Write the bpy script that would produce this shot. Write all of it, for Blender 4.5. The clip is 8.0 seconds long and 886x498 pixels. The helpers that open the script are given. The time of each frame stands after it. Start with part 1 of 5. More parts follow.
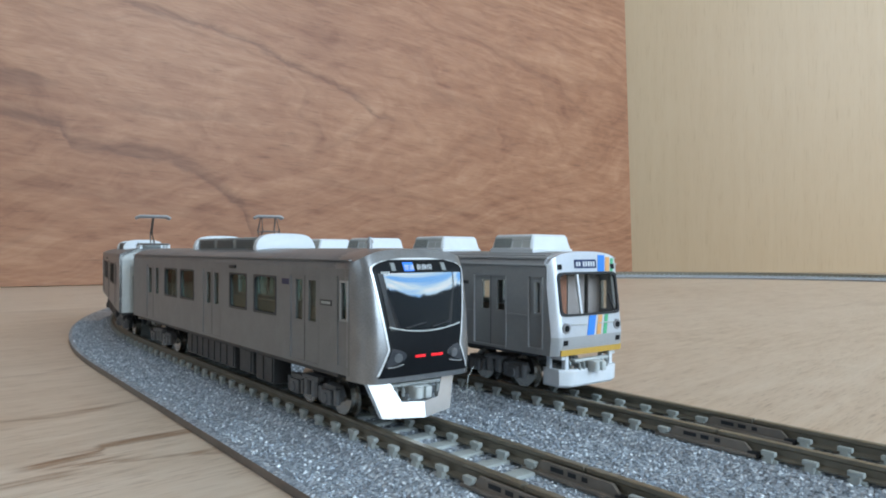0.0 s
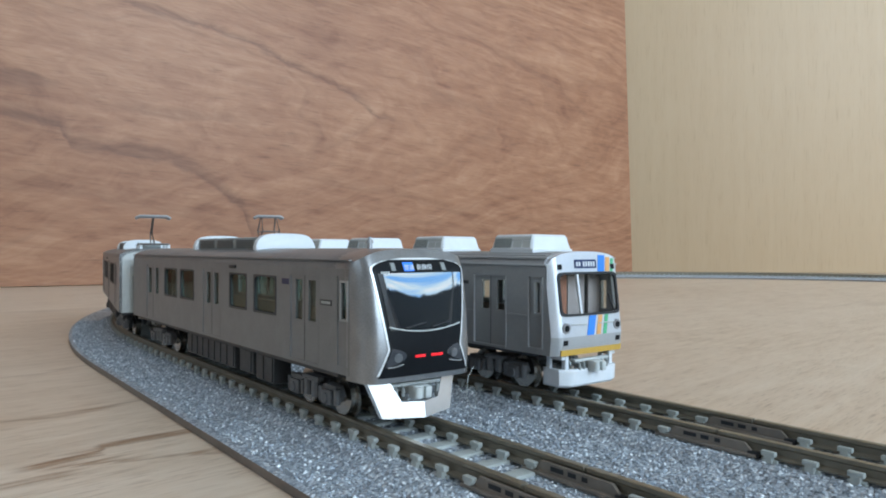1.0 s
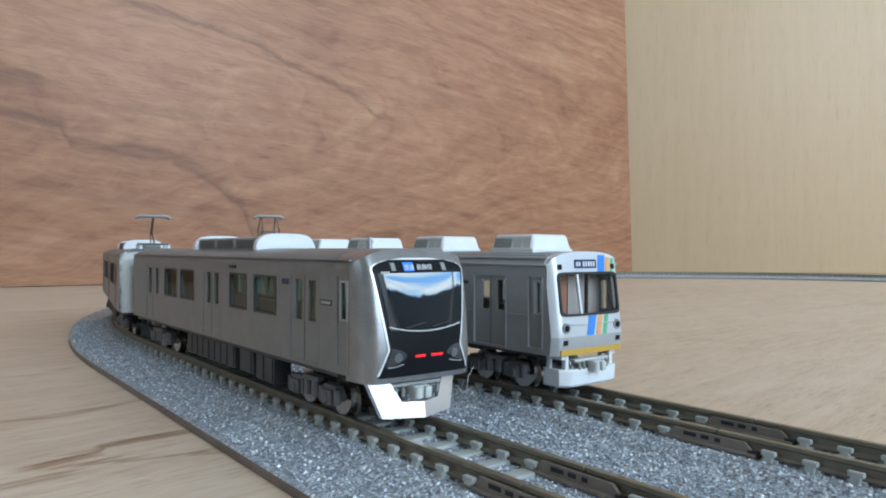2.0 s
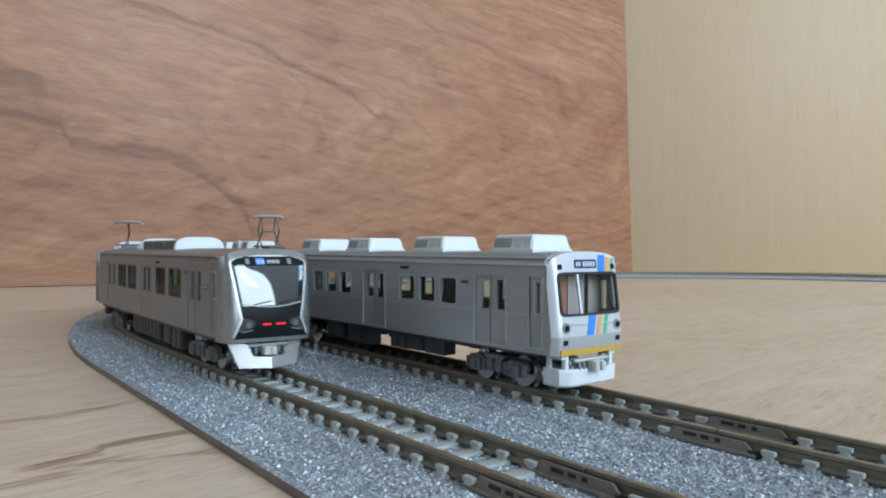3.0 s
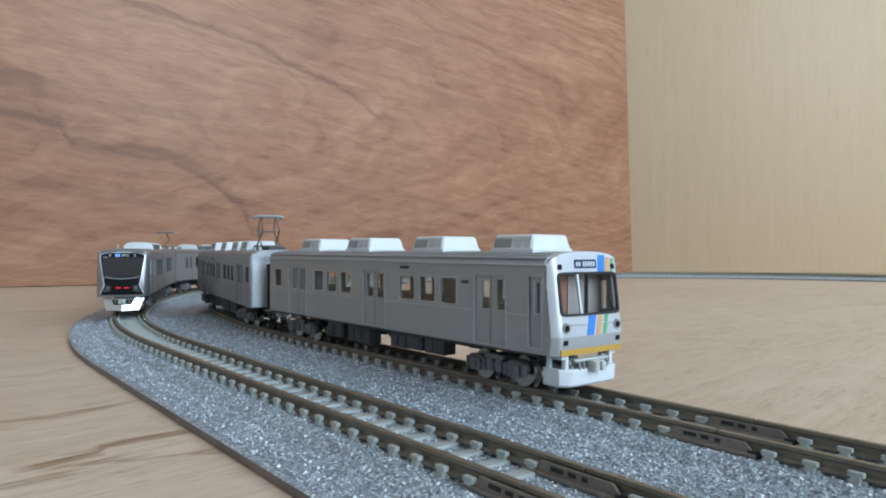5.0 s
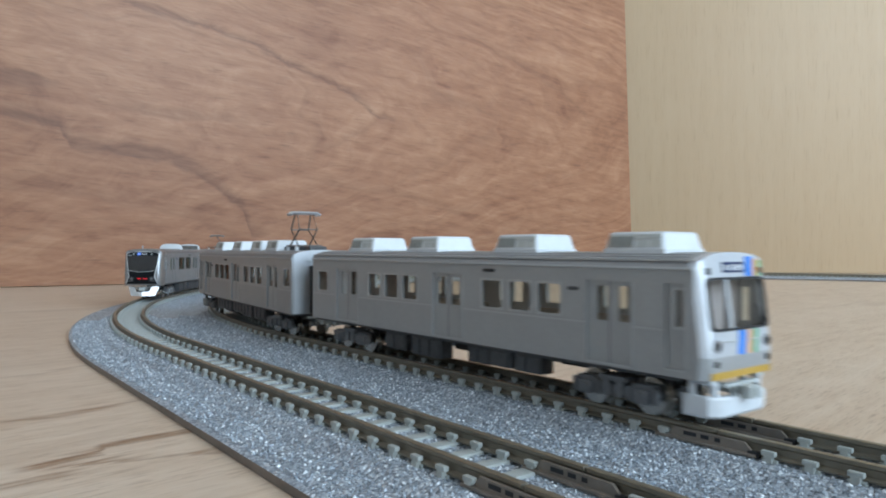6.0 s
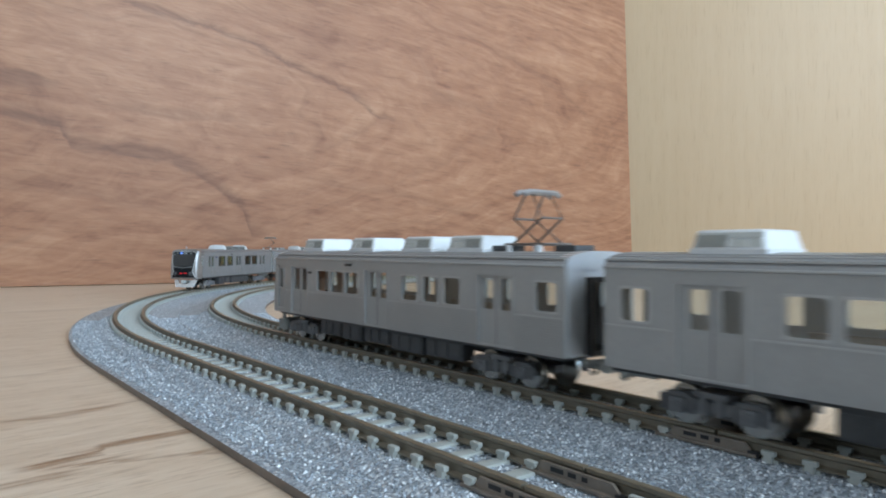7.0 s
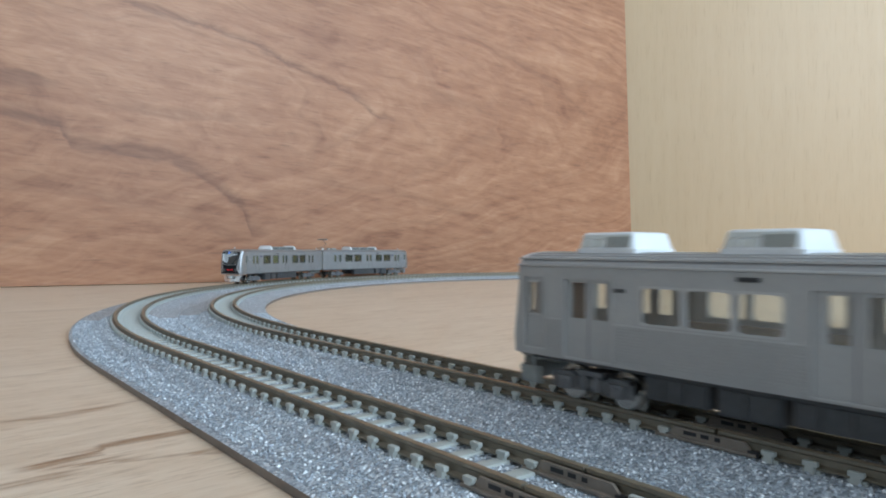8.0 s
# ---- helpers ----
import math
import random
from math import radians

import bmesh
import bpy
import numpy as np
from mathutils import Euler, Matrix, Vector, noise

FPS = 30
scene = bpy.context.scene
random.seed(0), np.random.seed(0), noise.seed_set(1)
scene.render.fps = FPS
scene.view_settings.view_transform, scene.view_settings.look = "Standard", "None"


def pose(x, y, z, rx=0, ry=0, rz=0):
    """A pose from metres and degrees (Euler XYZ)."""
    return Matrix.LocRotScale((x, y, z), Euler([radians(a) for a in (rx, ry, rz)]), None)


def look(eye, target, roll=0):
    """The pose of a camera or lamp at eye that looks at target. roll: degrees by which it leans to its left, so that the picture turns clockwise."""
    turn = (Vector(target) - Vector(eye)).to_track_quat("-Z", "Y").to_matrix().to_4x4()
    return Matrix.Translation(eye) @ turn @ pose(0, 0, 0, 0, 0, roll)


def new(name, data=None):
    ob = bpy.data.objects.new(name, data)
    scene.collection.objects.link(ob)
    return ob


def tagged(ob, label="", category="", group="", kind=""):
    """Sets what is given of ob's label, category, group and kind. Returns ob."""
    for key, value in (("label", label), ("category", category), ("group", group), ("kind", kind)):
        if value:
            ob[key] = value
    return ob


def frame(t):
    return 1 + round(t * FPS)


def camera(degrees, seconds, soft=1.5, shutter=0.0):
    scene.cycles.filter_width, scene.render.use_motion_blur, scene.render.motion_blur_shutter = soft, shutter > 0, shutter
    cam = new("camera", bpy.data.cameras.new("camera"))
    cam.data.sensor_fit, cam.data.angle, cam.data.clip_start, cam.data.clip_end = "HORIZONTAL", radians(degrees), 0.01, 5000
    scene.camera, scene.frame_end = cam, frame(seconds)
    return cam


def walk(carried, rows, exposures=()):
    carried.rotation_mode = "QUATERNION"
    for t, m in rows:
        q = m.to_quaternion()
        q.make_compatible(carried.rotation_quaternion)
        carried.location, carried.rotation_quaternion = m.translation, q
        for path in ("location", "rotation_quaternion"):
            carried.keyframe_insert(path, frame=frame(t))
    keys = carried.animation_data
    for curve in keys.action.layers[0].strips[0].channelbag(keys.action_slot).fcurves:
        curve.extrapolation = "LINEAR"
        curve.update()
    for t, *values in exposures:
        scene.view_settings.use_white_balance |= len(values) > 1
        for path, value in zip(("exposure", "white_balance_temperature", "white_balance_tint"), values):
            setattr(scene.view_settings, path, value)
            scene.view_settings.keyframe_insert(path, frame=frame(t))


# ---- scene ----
MM = 0.001
RAIL_Z = 5.66            # top of rail over the floor, mm
ARC_C = (236.31, 426.3)  # centre of the curve
ARC_0 = 3.8001           # angle at which the near straight begins
R_OUT, R_IN = 391.0, 354.0

# ---------------------------------------------------------------- camera
cam = camera(65.14, 8.0, soft=1.9, shutter=0.38)
EYE = (0.0, 0.0, 0.03029)
AIM = (0.0, 1.0, 0.03029 + 0.0018)
walk(cam, [(0.0, look(EYE, AIM, 0.19)), (8.0, look(EYE, AIM, 0.19))], exposures=[(0.0, 0.08), (5.6, 0.08), (6.4, 0.14), (7.0, 0.24), (8.0, 0.26)])

# ---------------------------------------------------------------- world and light
world = bpy.data.worlds.new("sky")
scene.world = world
world.use_nodes = True
wn = world.node_tree
sky = wn.nodes.new("ShaderNodeTexSky")
sky.sky_type = "NISHITA"
sky.sun_disc = False
sky.sun_elevation, sky.sun_rotation = radians(42), radians(200)
sky.air_density, sky.dust_density = 1.4, 3.0
wn.nodes["Background"].inputs["Strength"].default_value = 0.15
wn.links.new(sky.outputs[0], wn.nodes["Background"].inputs["Color"])

sun = new("sun", bpy.data.lights.new("sun", "SUN"))
sun.data.energy, sun.data.angle, sun.data.color = 0.8, radians(12), (1.0, 0.95, 0.88)
sun.matrix_world = look((0, 0, 3), (0.35, 0.9, 2.1))


def window_or_fill_light(name, x, y, z, tx, ty, tz, w, h, watts, color):
    lamp = new(name, bpy.data.lights.new(name, "AREA"))
    lamp.data.shape, lamp.data.size, lamp.data.size_y = "RECTANGLE", w, h
    lamp.data.energy, lamp.data.color = watts, color
    lamp.matrix_world = look((x, y, z), (tx, ty, tz))
    return lamp


window_or_fill_light("window_or_fill_light", 1.585, -1.32, 1.00, 1.585, 0.0, 1.00, 1.90, 1.50, 76.0, (0.67, 0.85, 1.0))
# Fill lamp added in the west wall to brighten the train sides.
window_or_fill_light("window_or_fill_light", -2.58, -0.55, 1.25, 0.0, -0.55, 1.25, 1.10, 1.20, 9.0, (0.67, 0.85, 1.0))


# ---------------------------------------------------------------- materials
def mat_new(name):
    m = bpy.data.materials.new(name)
    m.use_nodes = True
    return m, m.node_tree.nodes, m.node_tree.links, m.node_tree.nodes["Principled BSDF"]


def ramp(nodes, stops):
    r = nodes.new("ShaderNodeValToRGB")
    els = r.color_ramp.elements
    while len(els) < len(stops):
        els.new(0.5)
    for e, (p, c) in zip(els, stops):
        e.position, e.color = p, (*c, 1)
    return r


def paint(name, color, rough=0.45, metal=0.0, vary=0.08, scale=900.0, bump=0.0, coat=0.0, spec=0.5):
    """Paint or plastic with a fine speckle and broad uneven patches."""
    m, n, l, b = mat_new(name)
    tc = n.new("ShaderNodeTexCoord")
    fine, broad = n.new("ShaderNodeTexNoise"), n.new("ShaderNodeTexNoise")
    fine.inputs["Scale"].default_value, broad.inputs["Scale"].default_value = scale, scale / 12
    fine.inputs["Detail"].default_value = 3
    add = n.new("ShaderNodeMath")
    add.operation = "ADD"
    l.new(tc.outputs["Object"], fine.inputs["Vector"])
    l.new(tc.outputs["Object"], broad.inputs["Vector"])
    l.new(fine.outputs["Fac"], add.inputs[0])
    l.new(broad.outputs["Fac"], add.inputs[1])
    lo = [c * (1 - vary) for c in color]
    hi = [min(1, c * (1 + vary)) for c in color]
    half = n.new("ShaderNodeMath")
    half.operation = "MULTIPLY"
    half.inputs[1].default_value = 0.5
    l.new(add.outputs[0], half.inputs[0])
    r = ramp(n, [(0.35, lo), (0.65, hi)])
    l.new(half.outputs[0], r.inputs[0])
    l.new(r.outputs[0], b.inputs["Base Color"])
    b.inputs["Roughness"].default_value, b.inputs["Metallic"].default_value = rough, metal
    b.inputs["Coat Weight"].default_value = coat
    b.inputs["Specular IOR Level"].default_value = spec
    if bump:
        bp = n.new("ShaderNodeBump")
        bp.inputs["Strength"].default_value, bp.inputs["Distance"].default_value = bump, 0.0002
        l.new(fine.outputs["Fac"], bp.inputs["Height"])
        l.new(bp.outputs[0], b.inputs["Normal"])
    return m


def glass(name, tint, gloss):
    """Thin glazing: tinted see-through with a clear gloss."""
    m, n, l, b = mat_new(name)
    n.remove(b)
    tr, gl, mx = n.new("ShaderNodeBsdfTransparent"), n.new("ShaderNodeBsdfGlossy"), n.new("ShaderNodeMixShader")
    tr.inputs[0].default_value = (*tint, 1)
    gl.inputs["Roughness"].default_value = 0.03
    mx.inputs[0].default_value = gloss
    l.new(tr.outputs[0], mx.inputs[1])
    l.new(gl.outputs[0], mx.inputs[2])
    l.new(mx.outputs[0], n["Material Output"].inputs[0])
    return m


def glow(name, color, strength):
    m, n, l, b = mat_new(name)
    b.inputs["Base Color"].default_value = (*color, 1)
    b.inputs["Emission Color"].default_value = (*color, 1)
    b.inputs["Emission Strength"].default_value = strength
    return m


def wood(name, turn, stops, vein, stretch, scale, rings, distort, rough, along=0, bump=0.15, width=0.2, shift=(0, 0, 0), fine=1.0, pore=0.35, patchy=(0.40, 0.62), mottle=0.2, layers=0.0, fade=None):
    """Wood figure: bent growth bands, dark veins in patches, long fibres and pores. along: the axis of the grain."""
    m, n, l, b = mat_new(name)
    tc, mp = n.new("ShaderNodeTexCoord"), n.new("ShaderNodeMapping")
    mp.inputs["Location"].default_value = shift
    mp.inputs["Rotation"].default_value = turn
    l.new(tc.outputs["Object"], mp.inputs["Vector"])

    def noise_at(size, sc, detail, roughness=0.5, distortion=0.0):
        k = n.new("ShaderNodeMapping")
        k.inputs["Scale"].default_value = size
        l.new(mp.outputs[0], k.inputs["Vector"])
        t = n.new("ShaderNodeTexNoise")
        t.inputs["Scale"].default_value, t.inputs["Detail"].default_value = sc, detail
        t.inputs["Roughness"].default_value, t.inputs["Distortion"].default_value = roughness, distortion
        l.new(k.outputs[0], t.inputs["Vector"])
        return t.outputs["Fac"]

    def calc(op, a, v, c=None):
        k = n.new("ShaderNodeMath")
        k.operation = op
        for i, q in enumerate((a, v, c)):
            if q is None:
                continue
            if isinstance(q, (int, float)):
                k.inputs[i].default_value = q
            else:
                l.new(q, k.inputs[i])
        return k.outputs[0]

    def span(a, lo, hi, to_lo, to_hi):
        k = n.new("ShaderNodeMapRange")
        for i, q in enumerate((lo, hi, to_lo, to_hi)):
            k.inputs[i + 1].default_value = q
        l.new(a, k.inputs[0])
        return k.outputs[0]

    long_size = [1.0 if i == along else 14.0 for i in range(3)]
    warp = noise_at(stretch, scale, 3.0, 0.45, distort)
    axes = n.new("ShaderNodeSeparateXYZ")
    l.new(mp.outputs[0], axes.inputs[0])
    across = axes.outputs[(2, 0, 0)[along]]
    band = calc("PINGPONG", calc("MULTIPLY_ADD", warp, rings, calc("MULTIPLY", across, layers)), 1.0)
    fibre = noise_at(long_size, 9.0 * fine, 5, 0.65)
    pores = noise_at([3.0 if i == along else 60.0 for i in range(3)], 14.0 * fine, 2, 0.5)
    patch = noise_at(stretch, scale * 0.8, 1.0)
    curl = noise_at([1.0 if i == along else 1.8 for i in range(3)], 16.0 * fine, 4, 0.6, 0.8)
    tone = calc("MULTIPLY_ADD", span(fibre, 0.32, 0.68, 0.0, 1.0), 0.5 - mottle / 2, calc("MULTIPLY", band, 0.5 - mottle / 2))
    tone = calc("MULTIPLY_ADD", span(curl, 0.3, 0.7, 0.0, 1.0), mottle, tone)
    r = ramp(n, stops)
    l.new(tone, r.inputs[0])
    line = calc("MULTIPLY", span(band, 0.0, width, 1.0, 0.0), span(patch, *patchy, 0.04, 0.7))
    speck = calc("MULTIPLY", span(pores, 0.56, 0.70, 0.0, pore), span(fibre, 0.4, 0.6, 1.0, 0.3))
    if fade:
        line = calc("MULTIPLY", line, span(axes.outputs[0], *fade))
    dark = calc("MAXIMUM", calc("MULTIPLY", line, span(fibre, 0.3, 0.7, 1.1, 0.6)), speck)
    mix = n.new("ShaderNodeMix")
    mix.data_type = "RGBA"
    l.new(dark, mix.inputs["Factor"])
    l.new(r.outputs[0], mix.inputs["A"])
    mix.inputs["B"].default_value = (*vein, 1)
    l.new(mix.outputs["Result"], b.inputs["Base Color"])
    b.inputs["Roughness"].default_value = rough
    bp = n.new("ShaderNodeBump")
    bp.inputs["Strength"].default_value, bp.inputs["Distance"].default_value = bump, 0.0003
    l.new(fibre, bp.inputs["Height"])
    l.new(bp.outputs[0], b.inputs["Normal"])
    return m


def ballast_mat(name):
    """Crushed-stone texture: speckled grey grains in relief."""
    m, n, l, b = mat_new(name)
    tc = n.new("ShaderNodeTexCoord")
    v = n.new("ShaderNodeTexVoronoi")
    v.inputs["Scale"].default_value = 2100
    l.new(tc.outputs["Object"], v.inputs["Vector"])
    patch = n.new("ShaderNodeTexNoise")
    patch.inputs["Scale"].default_value = 120
    l.new(tc.outputs["Object"], patch.inputs["Vector"])
    sep = n.new("ShaderNodeSeparateColor")
    l.new(v.outputs["Color"], sep.inputs[0])
    mx = n.new("ShaderNodeMath")
    mx.operation = "MULTIPLY_ADD"
    mx.inputs[1].default_value = 0.75
    l.new(sep.outputs[0], mx.inputs[0])
    k = n.new("ShaderNodeMath")
    k.operation = "MULTIPLY"
    k.inputs[1].default_value = 0.25
    l.new(patch.outputs["Fac"], k.inputs[0])
    l.new(k.outputs[0], mx.inputs[2])
    r = ramp(n, [(0.08, (0.17, 0.19, 0.215)), (0.45, (0.32, 0.36, 0.41)), (0.72, (0.45, 0.50, 0.56)), (0.9, (0.74, 0.79, 0.84))])
    l.new(mx.outputs[0], r.inputs[0])
    l.new(r.outputs[0], b.inputs["Base Color"])
    b.inputs["Roughness"].default_value = 0.6
    bp = n.new("ShaderNodeBump")
    bp.inputs["Strength"].default_value, bp.inputs["Distance"].default_value = 0.7, 0.0004
    bp.invert = True
    l.new(v.outputs["Distance"], bp.inputs["Height"])
    l.new(bp.outputs[0], b.inputs["Normal"])
    return m


def node_kit(n, l):
    """Short makers for maths, range and noise nodes."""
    def calc(op, *args):
        k = n.new("ShaderNodeMath")
        k.operation = op
        for i, q in enumerate(args):
            if isinstance(q, (int, float)):
                k.inputs[i].default_value = q
            else:
                l.new(q, k.inputs[i])
        return k.outputs[0]

    def span(a, lo, hi, to_lo, to_hi):
        k = n.new("ShaderNodeMapRange")
        for i, q in enumerate((lo, hi, to_lo, to_hi)):
            k.inputs[i + 1].default_value = q
        l.new(a, k.inputs[0])
        return k.outputs[0]

    def noise_of(u, v, su, sv, scale, detail, rough=0.5, distort=0.0):
        k = n.new("ShaderNodeCombineXYZ")
        l.new(calc("MULTIPLY", u, su), k.inputs[0])
        l.new(calc("MULTIPLY", v, sv), k.inputs[1])
        t = n.new("ShaderNodeTexNoise")
        t.inputs["Scale"].default_value, t.inputs["Detail"].default_value = scale, detail
        t.inputs["Roughness"].default_value, t.inputs["Distortion"].default_value = rough, distort
        l.new(k.outputs[0], t.inputs["Vector"])
        return t.outputs["Fac"]

    def line_at(u, pts, reach):
        """Height of a bent line over u, given by a few points, in metres."""
        lo, hi = pts[0][0], pts[-1][0]
        r = ramp(n, [((a - lo) / (hi - lo), (b / reach,) * 3) for a, b in pts])
        l.new(span(u, lo, hi, 0.0, 1.0), r.inputs[0])
        return calc("MULTIPLY", r.outputs[0], reach)

    def vein(u, v, wobble, pts, reach, above, below, ends):
        """A dark growth line: crisp on its lower side, fading out above."""
        d = calc("ADD", calc("SUBTRACT", v, line_at(u, pts, reach)), wobble)
        f = calc("MINIMUM", span(d, 0.0, above, 1.0, 0.0), span(d, -below, 0.0, 0.0, 1.0))
        f = calc("MULTIPLY", f, span(u, pts[0][0] - ends, pts[0][0], 0.0, 1.0))
        return calc("MULTIPLY", f, span(u, pts[-1][0], pts[-1][0] + ends, 1.0, 0.0))

    return calc, span, noise_of, line_at, vein


def tint(n, l, base, factor, color):
    mix = n.new("ShaderNodeMix")
    mix.data_type = "RGBA"
    l.new(factor, mix.inputs["Factor"])
    l.new(base, mix.inputs["A"])
    mix.inputs["B"].default_value = (*color, 1)
    return mix.outputs["Result"]


def finish_wood(n, l, b, color, height, rough, bump, spec=0.5):
    l.new(color, b.inputs["Base Color"])
    b.inputs["Roughness"].default_value = rough
    b.inputs["Specular IOR Level"].default_value = spec
    bp = n.new("ShaderNodeBump")
    bp.inputs["Strength"].default_value, bp.inputs["Distance"].default_value = bump, 0.0003
    l.new(height, bp.inputs["Height"])
    l.new(bp.outputs[0], b.inputs["Normal"])


def lauan_mat():
    """Rotary-cut lauan: nested arches of figure, mottled bands, dark growth lines and pores."""
    m, n, l, b = mat_new("lauan_plywood")
    calc, span, noise_of, line_at, vein = node_kit(n, l)
    tc, axes = n.new("ShaderNodeTexCoord"), n.new("ShaderNodeSeparateXYZ")
    l.new(tc.outputs["Object"], axes.inputs[0])
    u, v = axes.outputs[0], axes.outputs[2]
    warp = calc("SUBTRACT", noise_of(u, v, 1.0, 1.6, 7.0, 3.0), 0.5)
    dz = calc("SUBTRACT", v, calc("MULTIPLY_ADD", u, 0.097, 0.095))
    arch = calc("ADD", calc("MULTIPLY_ADD", calc("MULTIPLY", dz, dz), 24.0, u), calc("MULTIPLY", warp, 0.34))
    bands = noise_of(arch, v, 1.0, 0.5, 17.0, 5.0, 0.62)
    fibre = noise_of(u, calc("MULTIPLY_ADD", u, 0.12, v), 1.0, 8.0, 17.0, 6.0, 0.66)
    curl = noise_of(u, v, 1.0, 2.0, 24.0, 5.0, 0.62, 1.2)
    broad = noise_of(u, v, 1.0, 1.5, 4.0, 2.0)
    tone = calc("MULTIPLY_ADD", span(bands, 0.3, 0.7, 0.0, 1.0), 0.34, calc("MULTIPLY", span(fibre, 0.3, 0.7, 0.0, 1.0), 0.28))
    tone = calc("MULTIPLY_ADD", span(curl, 0.28, 0.72, 0.0, 1.0), 0.22, calc("MULTIPLY_ADD", span(broad, 0.3, 0.7, 0.0, 1.0), 0.16, tone))
    r = ramp(n, [(0.18, (0.195, 0.078, 0.039)), (0.42, (0.315, 0.142, 0.075)), (0.60, (0.385, 0.190, 0.105)), (0.9, (0.49, 0.275, 0.165))])
    l.new(tone, r.inputs[0])
    wob = calc("MULTIPLY", calc("SUBTRACT", curl, 0.5), 0.018)
    dark = calc("MULTIPLY", vein(u, v, wob, [(0.40, 0.137), (0.442, 0.134), (0.460, 0.128), (0.468, 0.116), (0.500, 0.111), (0.545, 0.109), (0.565, 0.101), (0.587, 0.086), (0.610, 0.066), (0.618, 0.046)], 0.4, 0.015, 0.004, 0.02), 0.70)
    for pts, above, k in (([(0.501, 0.245), (0.546, 0.238), (0.586, 0.231), (0.618, 0.226), (0.651, 0.213), (0.686, 0.202), (0.723, 0.189), (0.745, 0.177), (0.754, 0.168)], 0.007, 0.62),
                          ([(0.672, 0.122), (0.709, 0.138), (0.741, 0.157), (0.754, 0.167)], 0.010, 0.22),
                          ([(0.30, 0.080), (0.46, 0.078), (0.56, 0.060), (0.60, 0.040)], 0.016, 0.26),
                          ([(0.52, 0.150), (0.56, 0.146), (0.60, 0.150)], 0.012, 0.34),
                          ([(0.93, 0.262), (1.023, 0.226), (1.055, 0.205), (1.061, 0.196)], 0.010, 0.26),
                          ([(0.70, 0.095), (0.78, 0.088), (0.86, 0.070), (0.90, 0.045)], 0.012, 0.24)):
        dark = calc("MAXIMUM", dark, calc("MULTIPLY", vein(u, v, wob, pts, 0.4, above, 0.003, 0.03), k))
    eye_top = [(0.30, 0.176), (0.419, 0.176), (0.442, 0.175), (0.458, 0.168), (0.466, 0.162)]
    eye_low = [(0.30, 0.150), (0.419, 0.155), (0.442, 0.157), (0.466, 0.162)]
    wv = calc("ADD", v, wob)
    eye = calc("MINIMUM", span(calc("SUBTRACT", line_at(u, eye_top, 0.4), wv), 0.0, 0.005, 0.0, 1.0), span(calc("SUBTRACT", wv, line_at(u, eye_low, 0.4)), 0.0, 0.006, 0.0, 1.0))
    dark = calc("MAXIMUM", dark, calc("MULTIPLY", eye, 0.55))
    rings = calc("PINGPONG", calc("MULTIPLY", arch, 9.0), 1.0)
    dark = calc("MAXIMUM", dark, calc("MULTIPLY", span(rings, 0.0, 0.10, 0.26, 0.0), span(broad, 0.4, 0.6, 0.1, 1.0)))
    dark = calc("MULTIPLY", dark, span(fibre, 0.3, 0.7, 1.15, 0.6))
    pores = noise_of(u, v, 3.0, 50.0, 14.0, 2.0)
    dark = calc("MAXIMUM", dark, calc("MULTIPLY", span(pores, 0.56, 0.70, 0.0, 0.42), span(curl, 0.4, 0.6, 1.0, 0.35)))
    finish_wood(n, l, b, tint(n, l, r.outputs[0], dark, (0.135, 0.058, 0.033)), fibre, 0.5, 0.15)
    return m


